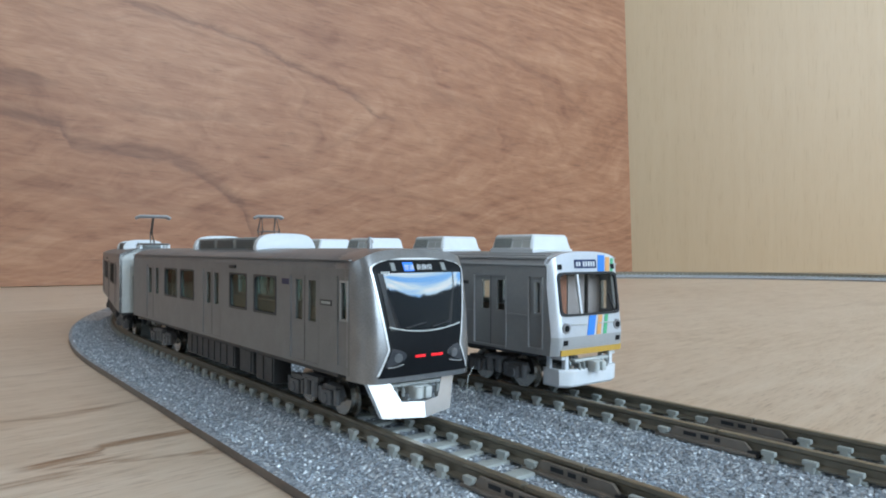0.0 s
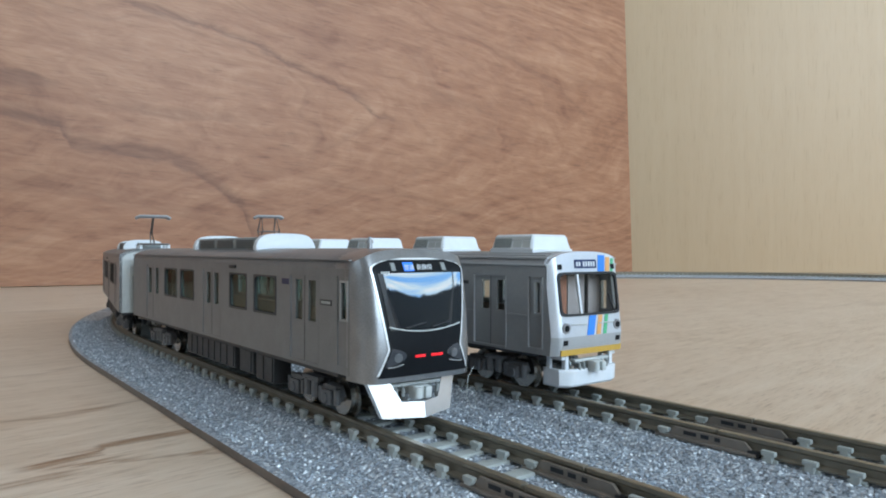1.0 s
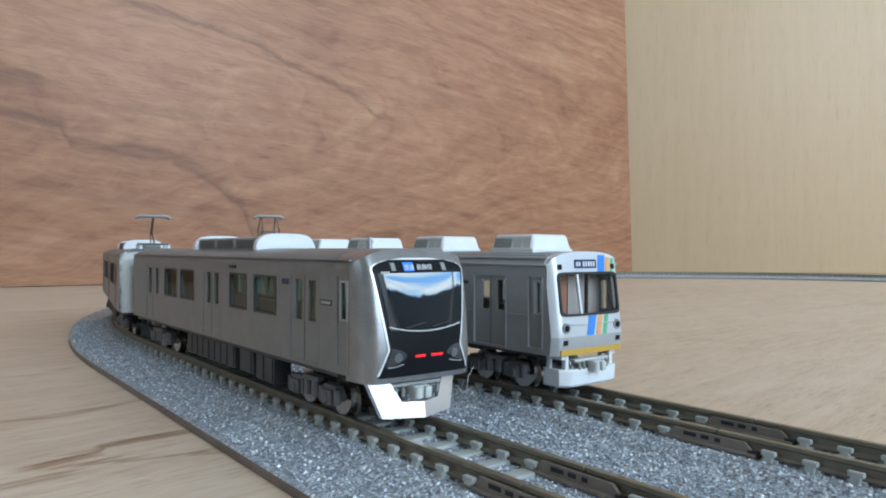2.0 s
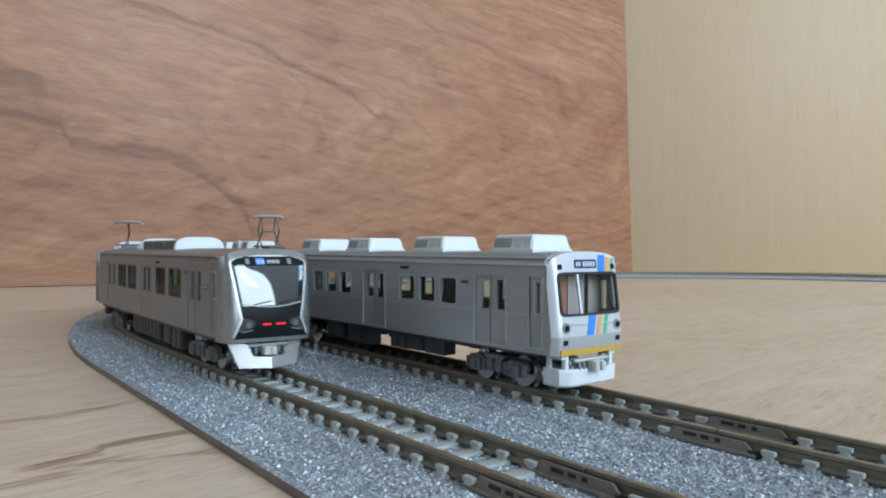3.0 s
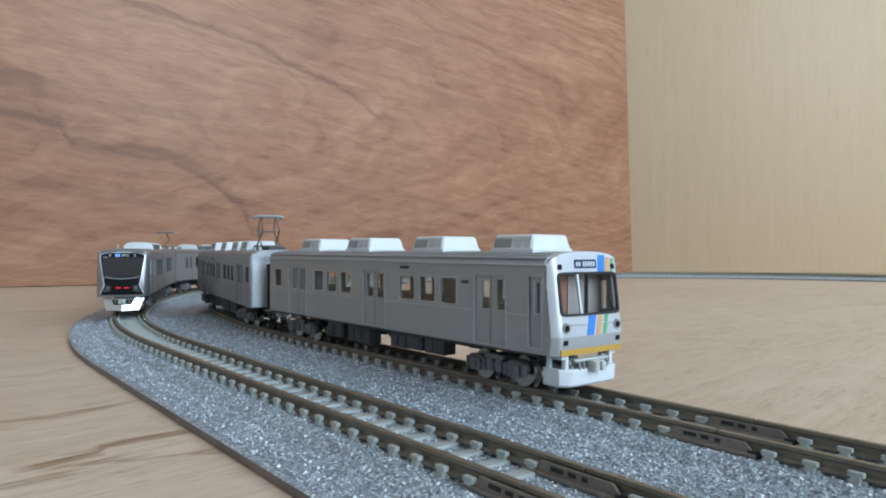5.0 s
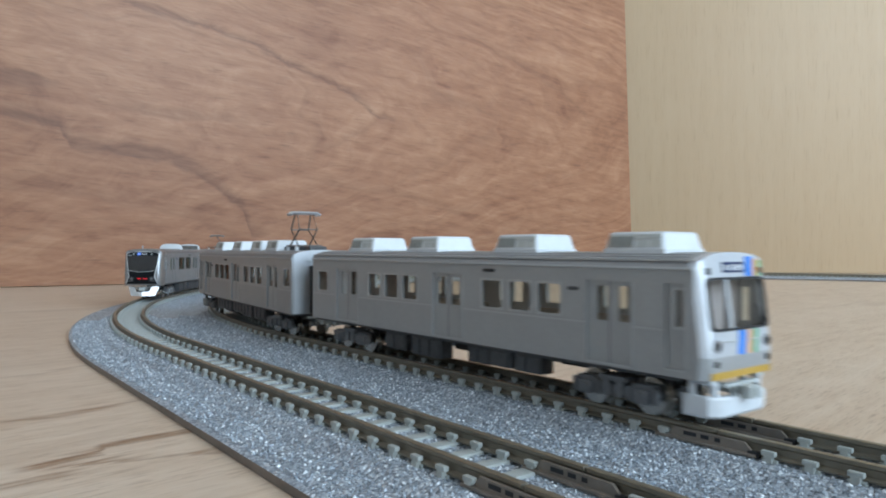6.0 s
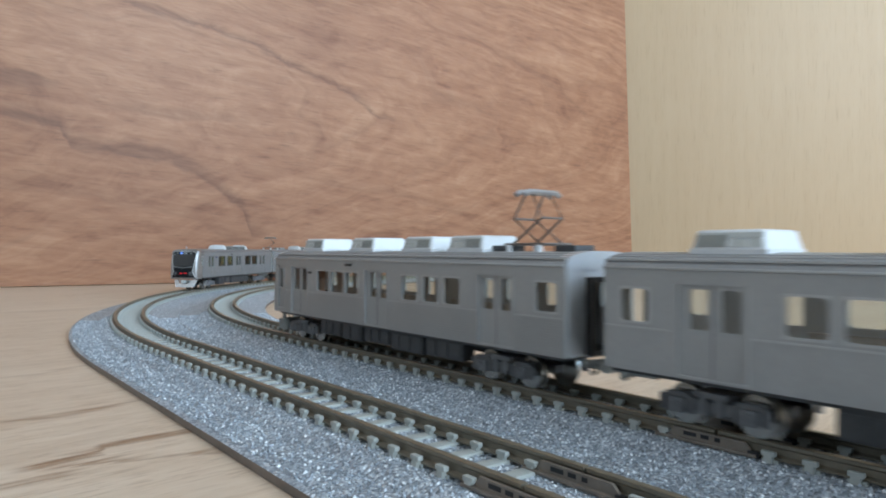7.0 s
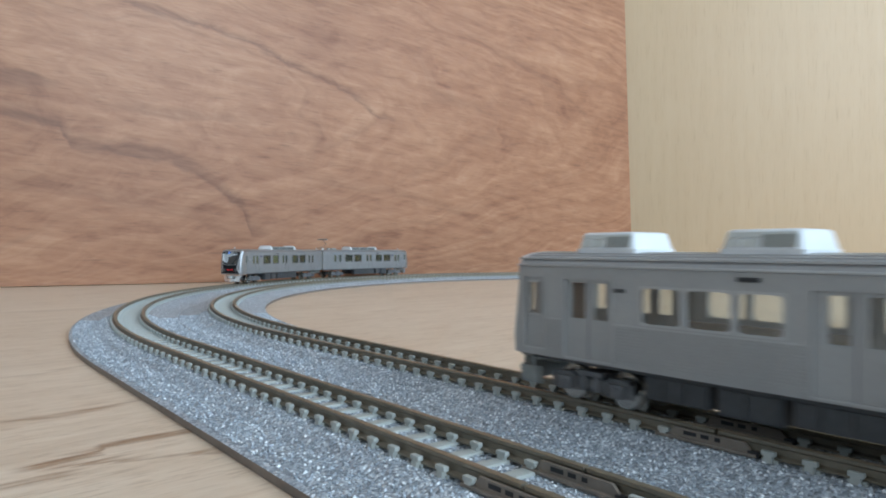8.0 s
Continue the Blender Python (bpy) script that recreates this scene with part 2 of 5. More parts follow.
def oak_mat():
    """Pale oak flooring: fine straight fibres, soft mottling, a few long brown grain marks."""
    m, n, l, b = mat_new("oak_floor")
    calc, span, noise_of, line_at, vein = node_kit(n, l)
    tc, mp, axes = n.new("ShaderNodeTexCoord"), n.new("ShaderNodeMapping"), n.new("ShaderNodeSeparateXYZ")
    mp.inputs["Rotation"].default_value = (0, 0, radians(-45))
    l.new(tc.outputs["Object"], mp.inputs["Vector"])
    l.new(mp.outputs[0], axes.inputs[0])
    u, v = axes.outputs[0], axes.outputs[1]
    fibre = noise_of(u, v, 1.0, 11.0, 40.0, 6.0, 0.68)
    curl = noise_of(u, v, 1.0, 2.4, 45.0, 5.0, 0.65, 0.6)
    broad = noise_of(u, v, 1.0, 3.0, 5.0, 2.0)
    tone = calc("MULTIPLY_ADD", span(fibre, 0.3, 0.7, 0.0, 1.0), 0.42, calc("MULTIPLY", span(curl, 0.28, 0.72, 0.0, 1.0), 0.33))
    tone = calc("MULTIPLY_ADD", span(broad, 0.3, 0.7, 0.0, 1.0), 0.25, tone)
    r = ramp(n, [(0.1, (0.51, 0.372, 0.262)), (0.42, (0.645, 0.505, 0.385)), (0.62, (0.69, 0.555, 0.435)), (0.9, (0.745, 0.62, 0.505))])
    l.new(tone, r.inputs[0])
    wob = calc("MULTIPLY", calc("SUBTRACT", fibre, 0.5), 0.010)
    dark = None
    for pts, above, below, k in (([(0.005, 0.1395), (0.031, 0.1404), (0.039, 0.138), (0.047, 0.139), (0.056, 0.1414)], 0.0028, 0.0014, 0.8),
                                 ([(0.0285, 0.1075), (0.033, 0.1084), (0.037, 0.109), (0.0385, 0.1115), (0.044, 0.1115), (0.053, 0.111)], 0.0036, 0.0016, 0.95),
                                 ([(0.031, 0.1048), (0.0366, 0.103), (0.0434, 0.100), (0.0496, 0.0966)], 0.0026, 0.0012, 0.75),
                                 ([(0.010, 0.1012), (0.0224, 0.1015), (0.030, 0.1009)], 0.0026, 0.0012, 0.75),
                                 ([(0.036, 0.1885), (0.050, 0.1875), (0.062, 0.1935)], 0.003, 0.0015, 0.42)):
        k = calc("MULTIPLY", vein(u, v, wob, pts, 0.2, above, below, 0.004), k)
        dark = k if dark is None else calc("MAXIMUM", dark, k)
    dark = calc("MULTIPLY", dark, span(fibre, 0.3, 0.7, 1.2, 0.55))
    rings = calc("PINGPONG", calc("ADD", calc("MULTIPLY", v, 46.0), calc("MULTIPLY", noise_of(u, v, 1.0, 4.0, 4.0, 3.0), 5.0)), 1.0)
    dark = calc("MAXIMUM", dark, calc("MULTIPLY", span(rings, 0.0, 0.2, 0.30, 0.0), span(broad, 0.46, 0.64, 0.0, 1.0)))
    pores = noise_of(u, v, 3.0, 40.0, 60.0, 2.0)
    dark = calc("MAXIMUM", dark, calc("MULTIPLY", span(pores, 0.54, 0.68, 0.0, 0.5), span(curl, 0.4, 0.6, 1.0, 0.35)))
    finish_wood(n, l, b, tint(n, l, r.outputs[0], dark, (0.27, 0.155, 0.085)), fibre, 0.42, 0.15)
    return m


M_FLOOR = oak_mat()
M_LAUAN = lauan_mat()
M_BIRCH = wood("pale_plywood", (0, 0, 0), [(0.0, (0.42, 0.285, 0.165)), (0.4, (0.46, 0.325, 0.197)), (1.0, (0.485, 0.35, 0.22))], (0.31, 0.205, 0.11),
               (3.0, 1.0, 0.4), 1.3, 2.0, 0.4, 0.5, along=2, width=0.01, fine=0.8)
M_EDGE = paint("plywood_edge", (0.36, 0.22, 0.13), 0.7, vary=0.2, scale=400)
M_WALL = paint("white_wall", (0.60, 0.57, 0.53), 0.8, vary=0.04, scale=60)
M_FRAME = paint("window_metal", (0.25, 0.24, 0.22), 0.4, vary=0.05, scale=100)
M_HILL = paint("wooded_hill", (0.035, 0.05, 0.03), 0.9, vary=0.5, scale=1.5)
M_BALLAST = ballast_mat("grey_ballast")


def grain_mat():
    m, n, l, b = mat_new("stone_grain")
    g = n.new("ShaderNodeNewGeometry")
    r = ramp(n, [(0.0, (0.18, 0.20, 0.225)), (0.5, (0.33, 0.37, 0.42)), (0.82, (0.47, 0.52, 0.585)), (0.95, (0.88, 0.92, 0.96))])
    l.new(g.outputs["Random Per Island"], r.inputs[0])
    l.new(r.outputs[0], b.inputs["Base Color"])
    b.inputs["Roughness"].default_value = 0.5
    return m


M_GRAIN = grain_mat()
M_BEDSIDE = paint("roadbed_plastic", (0.17, 0.14, 0.125), 0.5, vary=0.15, scale=500)
M_RAIL = paint("brown_rail", (0.195, 0.17, 0.13), 0.45, metal=0.2, vary=0.15, scale=500)
M_JOINER = paint("joiner_metal", (0.22, 0.185, 0.155), 0.42, metal=0.25, vary=0.15, scale=500)
M_RAILTOP = paint("rail_head", (0.25, 0.215, 0.155), 0.40, metal=0.5, vary=0.15, scale=500)
M_TIE = paint("concrete_grey_plastic", (0.40, 0.425, 0.41), 0.55, vary=0.12, scale=900)
M_BLACK = paint("black_plastic", (0.012, 0.012, 0.014), 0.5, vary=0.2)
M_STEEL = paint("grey_steel_paint", (0.345, 0.35, 0.353), 0.42, metal=0.2, vary=0.05, scale=1600)
M_STEEL_ROOF = paint("grey_roof", (0.33, 0.335, 0.345), 0.5, metal=0.1, vary=0.06, scale=1200)
M_SILVER = paint("silver_paint", (0.205, 0.208, 0.214), 0.40, metal=0.12, vary=0.10, scale=4500)
M_TRIM = paint("bright_trim", (0.86, 0.88, 0.90), 0.3, metal=0.3, vary=0.03)
M_LAMP = paint("lamp_glass", (0.05, 0.053, 0.06), 0.12, vary=0.15)
M_SILVER_NOSE = paint("bright_silver_paint", (0.30, 0.305, 0.315), 0.34, metal=0.75, vary=0.14, scale=4500)
M_BRIGHT = paint("bright_silver_metal", (0.66, 0.69, 0.73), 0.36, metal=0.6, vary=0.05, scale=2500)
M_CABFACE = paint("silver_white_face", (0.58, 0.60, 0.635), 0.38, metal=0.35, vary=0.05, scale=2500)
M_BAND = paint("silver_grey_band", (0.42, 0.43, 0.44), 0.36, metal=0.4, vary=0.05, scale=2500)
M_ARM = paint("brown_grey_metal", (0.17, 0.15, 0.14), 0.4, metal=0.4, vary=0.15)
M_WHITE = paint("white_plastic", (0.68, 0.705, 0.735), 0.42, vary=0.03)
M_PLOUGH = paint("silver_white_paint", (0.84, 0.85, 0.87), 0.24, metal=0.72, vary=0.03)
M_PALE = paint("pale_grey_plastic", (0.50, 0.52, 0.51), 0.5, vary=0.05)
M_COVER = paint("cover_grey", (0.50, 0.525, 0.515), 0.5, vary=0.06)
M_GRILLE = paint("grille_grey", (0.33, 0.35, 0.34), 0.6, vary=0.08)
M_LOUVRE = paint("louvre_grey", (0.24, 0.255, 0.25), 0.6, vary=0.1)
M_UNDER = paint("dark_underframe", (0.048, 0.05, 0.054), 0.55, vary=0.25)
M_BOGIE = paint("dark_bogie", (0.11, 0.113, 0.12), 0.5, vary=0.25)
M_WHEEL = paint("wheel_steel", (0.42, 0.40, 0.37), 0.25, metal=0.95, vary=0.1)
M_TAN = paint("tan_interior", (0.30, 0.21, 0.15), 0.6, vary=0.1)
M_MAUVE = paint("mauve_grey_plastic", (0.46, 0.40, 0.40), 0.5, vary=0.08)
M_CAB = paint("red_brown_plastic", (0.46, 0.20, 0.13), 0.5, vary=0.1)
M_FACE = paint("satin_black", (0.010, 0.011, 0.013), 0.3, vary=0.1, spec=0.12)
M_SCREEN = paint("dark_windscreen", (0.016, 0.018, 0.022), 0.03, vary=0.05, coat=1.0, spec=1.0)
M_LINE = paint("grey_line", (0.42, 0.425, 0.43), 0.4, metal=0.3, vary=0.05)
M_GOLD = paint("ochre_paint", (0.55, 0.33, 0.06), 0.45, vary=0.05)
M_BLUE = paint("blue_stripe", (0.03, 0.22, 0.72), 0.4, vary=0.03)
M_ORANGE = paint("orange_stripe", (0.72, 0.36, 0.13), 0.4, vary=0.03)
M_GREEN = paint("green_stripe", (0.08, 0.42, 0.20), 0.4, vary=0.03)
M_NAVY = paint("navy_sign", (0.015, 0.03, 0.10), 0.3, vary=0.05)
M_LETTER = paint("white_lettering", (0.70, 0.72, 0.75), 0.5, vary=0.02)
M_INK = paint("dark_lettering", (0.04, 0.04, 0.045), 0.5, vary=0.02)
M_GLASS = glass("window_glass", (0.93, 0.94, 0.92), 0.07)
M_GLASS_DARK = glass("tinted_glass", (0.74, 0.88, 0.83), 0.10)
M_TAIL = glow("tail_light_red", (0.9, 0.02, 0.03), 0.5)
M_SIGN = glow("sign_blue", (0.03, 0.18, 0.75), 0.6)
M_LENS = paint("lamp_lens", (0.35, 0.36, 0.37), 0.12, metal=0.4, vary=0.1)
M_WIRE = paint("grey_metal", (0.34, 0.34, 0.35), 0.35, metal=0.6, vary=0.1)


# ---------------------------------------------------------------- mesh helpers (all in millimetres)
def mesh_of(name, bm, mat, angle=32):
    bmesh.ops.scale(bm, vec=(MM, MM, MM), verts=bm.verts)
    bmesh.ops.recalc_face_normals(bm, faces=bm.faces)
    me = bpy.data.meshes.new(name)
    bm.to_mesh(me)
    bm.free()
    for m in (mat if isinstance(mat, (list, tuple)) else [mat]):
        me.materials.append(m)
    me.shade_smooth()
    me.set_sharp_from_angle(angle=radians(angle))
    return me


def part(name, bm, mat, parent, label=""):
    """Links a bmesh, or a ready mesh, as one object under a thing or a part."""
    me = mesh_of(name, bm, mat) if isinstance(bm, bmesh.types.BMesh) else bm
    ob = new(name, me)
    ob.parent = parent
    return tagged(ob, label)


def box(bm, x0, x1, y0, y1, z0, z1, bev=0.0, mi=0):
    vs = [bm.verts.new((x, y, z)) for x in (x0, x1) for y in (y0, y1) for z in (z0, z1)]
    fs = [bm.faces.new([vs[i] for i in q]) for q in ((0, 1, 3, 2), (4, 6, 7, 5), (0, 4, 5, 1), (2, 3, 7, 6), (0, 2, 6, 4), (1, 5, 7, 3))]
    for q in fs:
        q.material_index = mi
    if bev:
        bmesh.ops.bevel(bm, geom=list({e for q in fs for e in q.edges}), offset=bev, segments=2, affect="EDGES", profile=0.6, material=-1)
    return vs


def boxed(*a, **k):
    bm = bmesh.new()
    box(bm, *a, **k)
    return bm


def prism(bm, pts, y0, y1):
    """A solid from an outline in x and z, between two values of y."""
    a = [bm.verts.new((x, y0, z)) for x, z in pts]
    b = [bm.verts.new((x, y1, z)) for x, z in pts]
    bm.faces.new(a)
    bm.faces.new(b[::-1])
    for i in range(len(pts)):
        j = (i + 1) % len(pts)
        bm.faces.new((a[j], a[i], b[i], b[j]))


def tube(bm, pts, r, sides=6):
    rings = []
    for i, p in enumerate(pts):
        p = Vector(p)
        d = (Vector(pts[min(i + 1, len(pts) - 1)]) - Vector(pts[max(i - 1, 0)])).normalized()
        a = d.cross(Vector((0, 0, 1)) if abs(d.z) < 0.9 else Vector((1, 0, 0))).normalized()
        c = d.cross(a)
        rings.append([bm.verts.new(p + r * (math.cos(t) * a + math.sin(t) * c)) for t in (math.tau * k / sides for k in range(sides))])
    for u, v in zip(rings, rings[1:]):
        for k in range(sides):
            bm.faces.new((u[k], u[(k + 1) % sides], v[(k + 1) % sides], v[k]))
    bm.faces.new(rings[0][::-1])
    bm.faces.new(rings[-1])


def disc(bm, c, axis, r, depth, seg=20, bev=0.0):
    """A short cylinder centred on c along an axis."""
    m = Matrix.Translation(c) @ Vector(axis).to_track_quat("Z", "Y").to_matrix().to_4x4()
    bmesh.ops.create_cone(bm, cap_ends=True, segments=seg, radius1=r, radius2=r - bev, depth=depth, matrix=m)


def sheet_with_holes(bm, u0, u1, v0, v1, holes, place, thick):
    """A sheet in u and v with rectangular openings cut right through; place(u, v, d) sets depth d."""
    us = sorted({u0, u1, *[h[0] for h in holes], *[h[1] for h in holes]})
    vs = sorted({v0, v1, *[h[2] for h in holes], *[h[3] for h in holes]})

    def solid(i, j):
        if not (0 <= i < len(us) - 1 and 0 <= j < len(vs) - 1):
            return False
        a, b = (us[i] + us[i + 1]) / 2, (vs[j] + vs[j + 1]) / 2
        return not any(h[0] < a < h[1] and h[2] < b < h[3] for h in holes)

    made = {}

    def vert(i, j, k):
        if (i, j, k) not in made:
            made[i, j, k] = bm.verts.new(place(us[i], vs[j], thick * k))
        return made[i, j, k]

    for i in range(len(us) - 1):
        for j in range(len(vs) - 1):
            if not solid(i, j):
                continue
            for k in (0, 1):
                bm.faces.new([vert(*p, k) for p in ((i, j), (i + 1, j), (i + 1, j + 1), (i, j + 1))])
            for di, dj, p, q in ((-1, 0, (i, j), (i, j + 1)), (1, 0, (i + 1, j), (i + 1, j + 1)), (0, -1, (i, j), (i + 1, j)), (0, 1, (i, j + 1), (i + 1, j + 1))):
                if not solid(i + di, j + dj):
                    bm.faces.new([vert(*p, 0), vert(*q, 0), vert(*q, 1), vert(*p, 1)])


# ---------------------------------------------------------------- the track's line
def on_track(s, r):
    """Point and heading at s mm along the line; s > 0 is the near straight, s < 0 the curve."""
    a = ARC_0 + min(0.0, max(s / r, -math.pi))
    extra = s if s > 0 else min(0.0, s + math.pi * r)
    t = Vector((-math.sin(a), math.cos(a)))
    return Vector((ARC_C[0] + r * math.cos(a), ARC_C[1] + r * math.sin(a))) + extra * t, t


# ---------------------------------------------------------------- floor, boards, room
def plane_box(name, x0, x1, y0, y1, z0, z1, mat, label, category):
    ob = new(name, mesh_of(name, boxed(x0, x1, y0, y1, z0, z1), mat))
    return tagged(ob, label, category, kind="structure")


plane_box("floor", -2600, 3400, -1400, 2600, -40, 0, M_FLOOR, "pale oak wooden floor with long brown grain", "floor")


def board(name, x, y, turn, length, height, lean, mat, label):
    """A plywood sheet standing on its long edge and leaning back."""
    bm = bmesh.new()
    box(bm, 0, length, 0, 12, 0, height, bev=0.6)
    ob = new(name, mesh_of(name, bm, mat))
    ob.matrix_world = pose(x * MM, y * MM, 0.0005, 0, 0, turn) @ pose(0, 0, 0, -lean, 0, 0)
    return tagged(ob, label, "plywood board")


board("plywood_board", -344 - 0.836 * 420, 540 - 0.549 * 420, 33.3, 1137, 900, 2.3, M_LAUAN, "reddish brown lauan plywood board leaning upright behind the track")
board("plywood_board", 236, 985, -3.0, 1250, 900, 0.3, M_BIRCH, "pale yellow plywood board with straight upright grain")


def room():
    """Unseen walls and ceiling, the two windows that light the place, a west one added for fill."""
    def wall(name, holes, u0, u1, place, thick=80):
        bm = bmesh.new()
        sheet_with_holes(bm, u0, u1, 0, 2400, holes, place, thick)
        tagged(new(name, mesh_of(name, bm, M_WALL)), "plain off-white room wall", "wall", kind="structure")

    back = [(620, 2550, 250, 1850)]
    right = [(-1320, 250, 20, 2050)]
    wall("wall_south", back, -2600, 3400, lambda u, v, d: (u, -1400 - d + 40, v))
    wall("wall_east", right, -1360, 2600, lambda u, v, d: (3400 + d, u, v))
    wall("wall_north", [], -2600, 3400, lambda u, v, d: (u, 2600 + d, v))
    # This opening is added only to hold the fill lamp.
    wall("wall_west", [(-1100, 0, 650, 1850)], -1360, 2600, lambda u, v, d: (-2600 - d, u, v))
    tagged(new("ceiling", mesh_of("ceiling", boxed(-2600, 3400, -1400, 2600, 2400, 2480), M_WALL)), "plain off-white ceiling", "ceiling", kind="structure")
    for k, (nm, ax, u0, u1, z0, z1) in enumerate((("window_1", 0, 620, 2550, 250, 1850), ("window_2", 1, -1320, 250, 20, 2050), ("added_fill_window", 2, -1100, 0, 650, 1850))):
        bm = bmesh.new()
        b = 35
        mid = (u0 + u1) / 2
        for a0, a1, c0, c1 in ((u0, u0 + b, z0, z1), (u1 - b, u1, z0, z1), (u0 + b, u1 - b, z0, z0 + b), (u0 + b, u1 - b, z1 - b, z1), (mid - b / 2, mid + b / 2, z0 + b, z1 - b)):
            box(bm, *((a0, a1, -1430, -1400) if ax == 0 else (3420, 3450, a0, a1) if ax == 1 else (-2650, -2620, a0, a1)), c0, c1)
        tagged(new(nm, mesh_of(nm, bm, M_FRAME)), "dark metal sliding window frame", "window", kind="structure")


room()


def sky_mat():
    """Bright cloudy sky over a dark ragged tree line."""
    m, n, l, b = mat_new("cloudy_sky")
    calc, span, noise_of, line_at, vein = node_kit(n, l)
    tc, axes = n.new("ShaderNodeTexCoord"), n.new("ShaderNodeSeparateXYZ")
    l.new(tc.outputs["Object"], axes.inputs[0])
    u, v = axes.outputs[1], axes.outputs[2]
    cloud = noise_of(u, v, 1.0, 3.0, 1.6, 5.0, 0.55, 0.4)
    r = ramp(n, [(0.40, (0.20, 0.50, 1.0)), (0.55, (0.62, 0.84, 1.0)), (0.66, (1.0, 1.0, 1.0))])
    l.new(cloud, r.inputs[0])
    top = calc("ADD", calc("MULTIPLY_ADD", u, -0.22, 0.78), calc("MULTIPLY", noise_of(u, v, 1.0, 0.15, 9.0, 4.0, 0.7), 0.24))
    b.inputs["Base Color"].default_value = (0.02, 0.03, 0.02, 1)
    l.new(r.outputs[0], b.inputs["Emission Color"])
    l.new(span(calc("SUBTRACT", v, top), 0.0, 0.03, 0.02, 6.2), b.inputs["Emission Strength"])
    return m


tagged(new("backdrop", mesh_of("backdrop", boxed(3900, 3910, -2600, 1300, -50, 2700), sky_mat())), "bright cloudy sky over dark trees outside the window", "sky", kind="structure")


def hills():
    """A wooded skyline far outside the windows, and the land before it."""
    bm = bmesh.new()
    rnd = random.Random(5)
    n, prev = 420, None
    for i in range(n + 1):
        a = -2.4 + 3.4 * i / n
        hgt = 10500 + 1800 * math.sin(a * 5.1 + 1) + 900 * math.sin(a * 19 + 1) + rnd.uniform(-900, 900)
        cur = [bm.verts.new((40000 * math.cos(a), 40000 * math.sin(a), z)) for z in (-1200, hgt)]
        if prev:
            bm.faces.new((prev[0], cur[0], cur[1], prev[1]))
        prev = cur
    tagged(new("backdrop", mesh_of("backdrop", bm, M_HILL)), "dark wooded hills outside the window", "hills", kind="structure")
    tagged(new("ground", mesh_of("ground", boxed(-60000, 60000, -60000, 60000, -160, -60), M_HILL)), "dark garden ground outside the room", "ground", kind="structure")


hills()


# ---------------------------------------------------------------- model railway track
def sweep(bm, profile, s0, s1, r, step=5.0, mi=0, cap=True):
    """A closed outline of (offset from the centre line, z) carried along the line."""
    n = max(1, round((s1 - s0) / step))
    rings = []
    for i in range(n + 1):
        s = s0 + (s1 - s0) * i / n
        p, t = on_track(s, r)
        out = Vector((-t.y, t.x)) * -1  # away from the curve's centre
        rings.append([bm.verts.new((p.x + out.x * o, p.y + out.y * o, RAIL_Z + z)) for o, z in profile])
    k = len(profile)
    for a, b in zip(rings, rings[1:]):
        for i in range(k):
            bm.faces.new((a[i], a[(i + 1) % k], b[(i + 1) % k], b[i])).material_index = mi
    if cap:
        bm.faces.new(rings[0][::-1]).material_index = mi
        bm.faces.new(rings[-1]).material_index = mi


def along(bm, r):
    """Carries a mesh built in (way along the line, offset, height) to its place on the line."""
    for v in bm.verts:
        p, t = on_track(v.co.x, r)
        v.co = (p.x + t.y * v.co.y, p.y - t.x * v.co.y, RAIL_Z + v.co.z)


def tie_mesh():
    """One sleeper: a slab waisted in the middle with four rail chairs."""
    bm = bmesh.new()
    box(bm, -1.1, 1.1, -6.1, 6.1, -3.1, -2.05, bev=0.18)
    for rail in (-4.9, 4.9):
        for side in (-1, 1):
            y = rail + side * 1.25
            box(bm, -0.52, 0.52, y - 0.42, y + 0.42, -2.9, -1.5)
            box(bm, -0.92, 0.92, y - 0.40, y + 0.40, -1.62, -0.98, bev=0.16)
    return mesh_of("sleeper", bm, M_TIE)


TIE = tie_mesh()


def bed_outline(lo, hi):
    """Roadbed section: flat shoulders and a raised hump under the sleepers."""
    return [(-lo, -5.6), (-lo, -4.3), (-lo + (0.5 if lo > 19 else 0.15), -4.1), (-11.0, -4.0), (-9.0, -2.75), (-7.8, -2.5), (7.8, -2.5), (9.0, -2.75), (11.0, -4.0), (hi - (0.5 if hi > 19 else 0.15), -4.1), (hi, -4.3), (hi, -5.6)]



def rail_outline(c):
    return [(c - 0.95, -2.05), (c + 0.95, -2.05), (c + 0.95, -1.8), (c + 0.22, -1.55), (c + 0.22, -0.75), (c + 0.5, -0.5), (c + 0.5, -0.08), (c + 0.38, 0),
            (c - 0.38, 0), (c - 0.5, -0.08), (c - 0.5, -0.5), (c - 0.22, -0.75), (c - 0.22, -1.55), (c - 0.95, -1.8)]


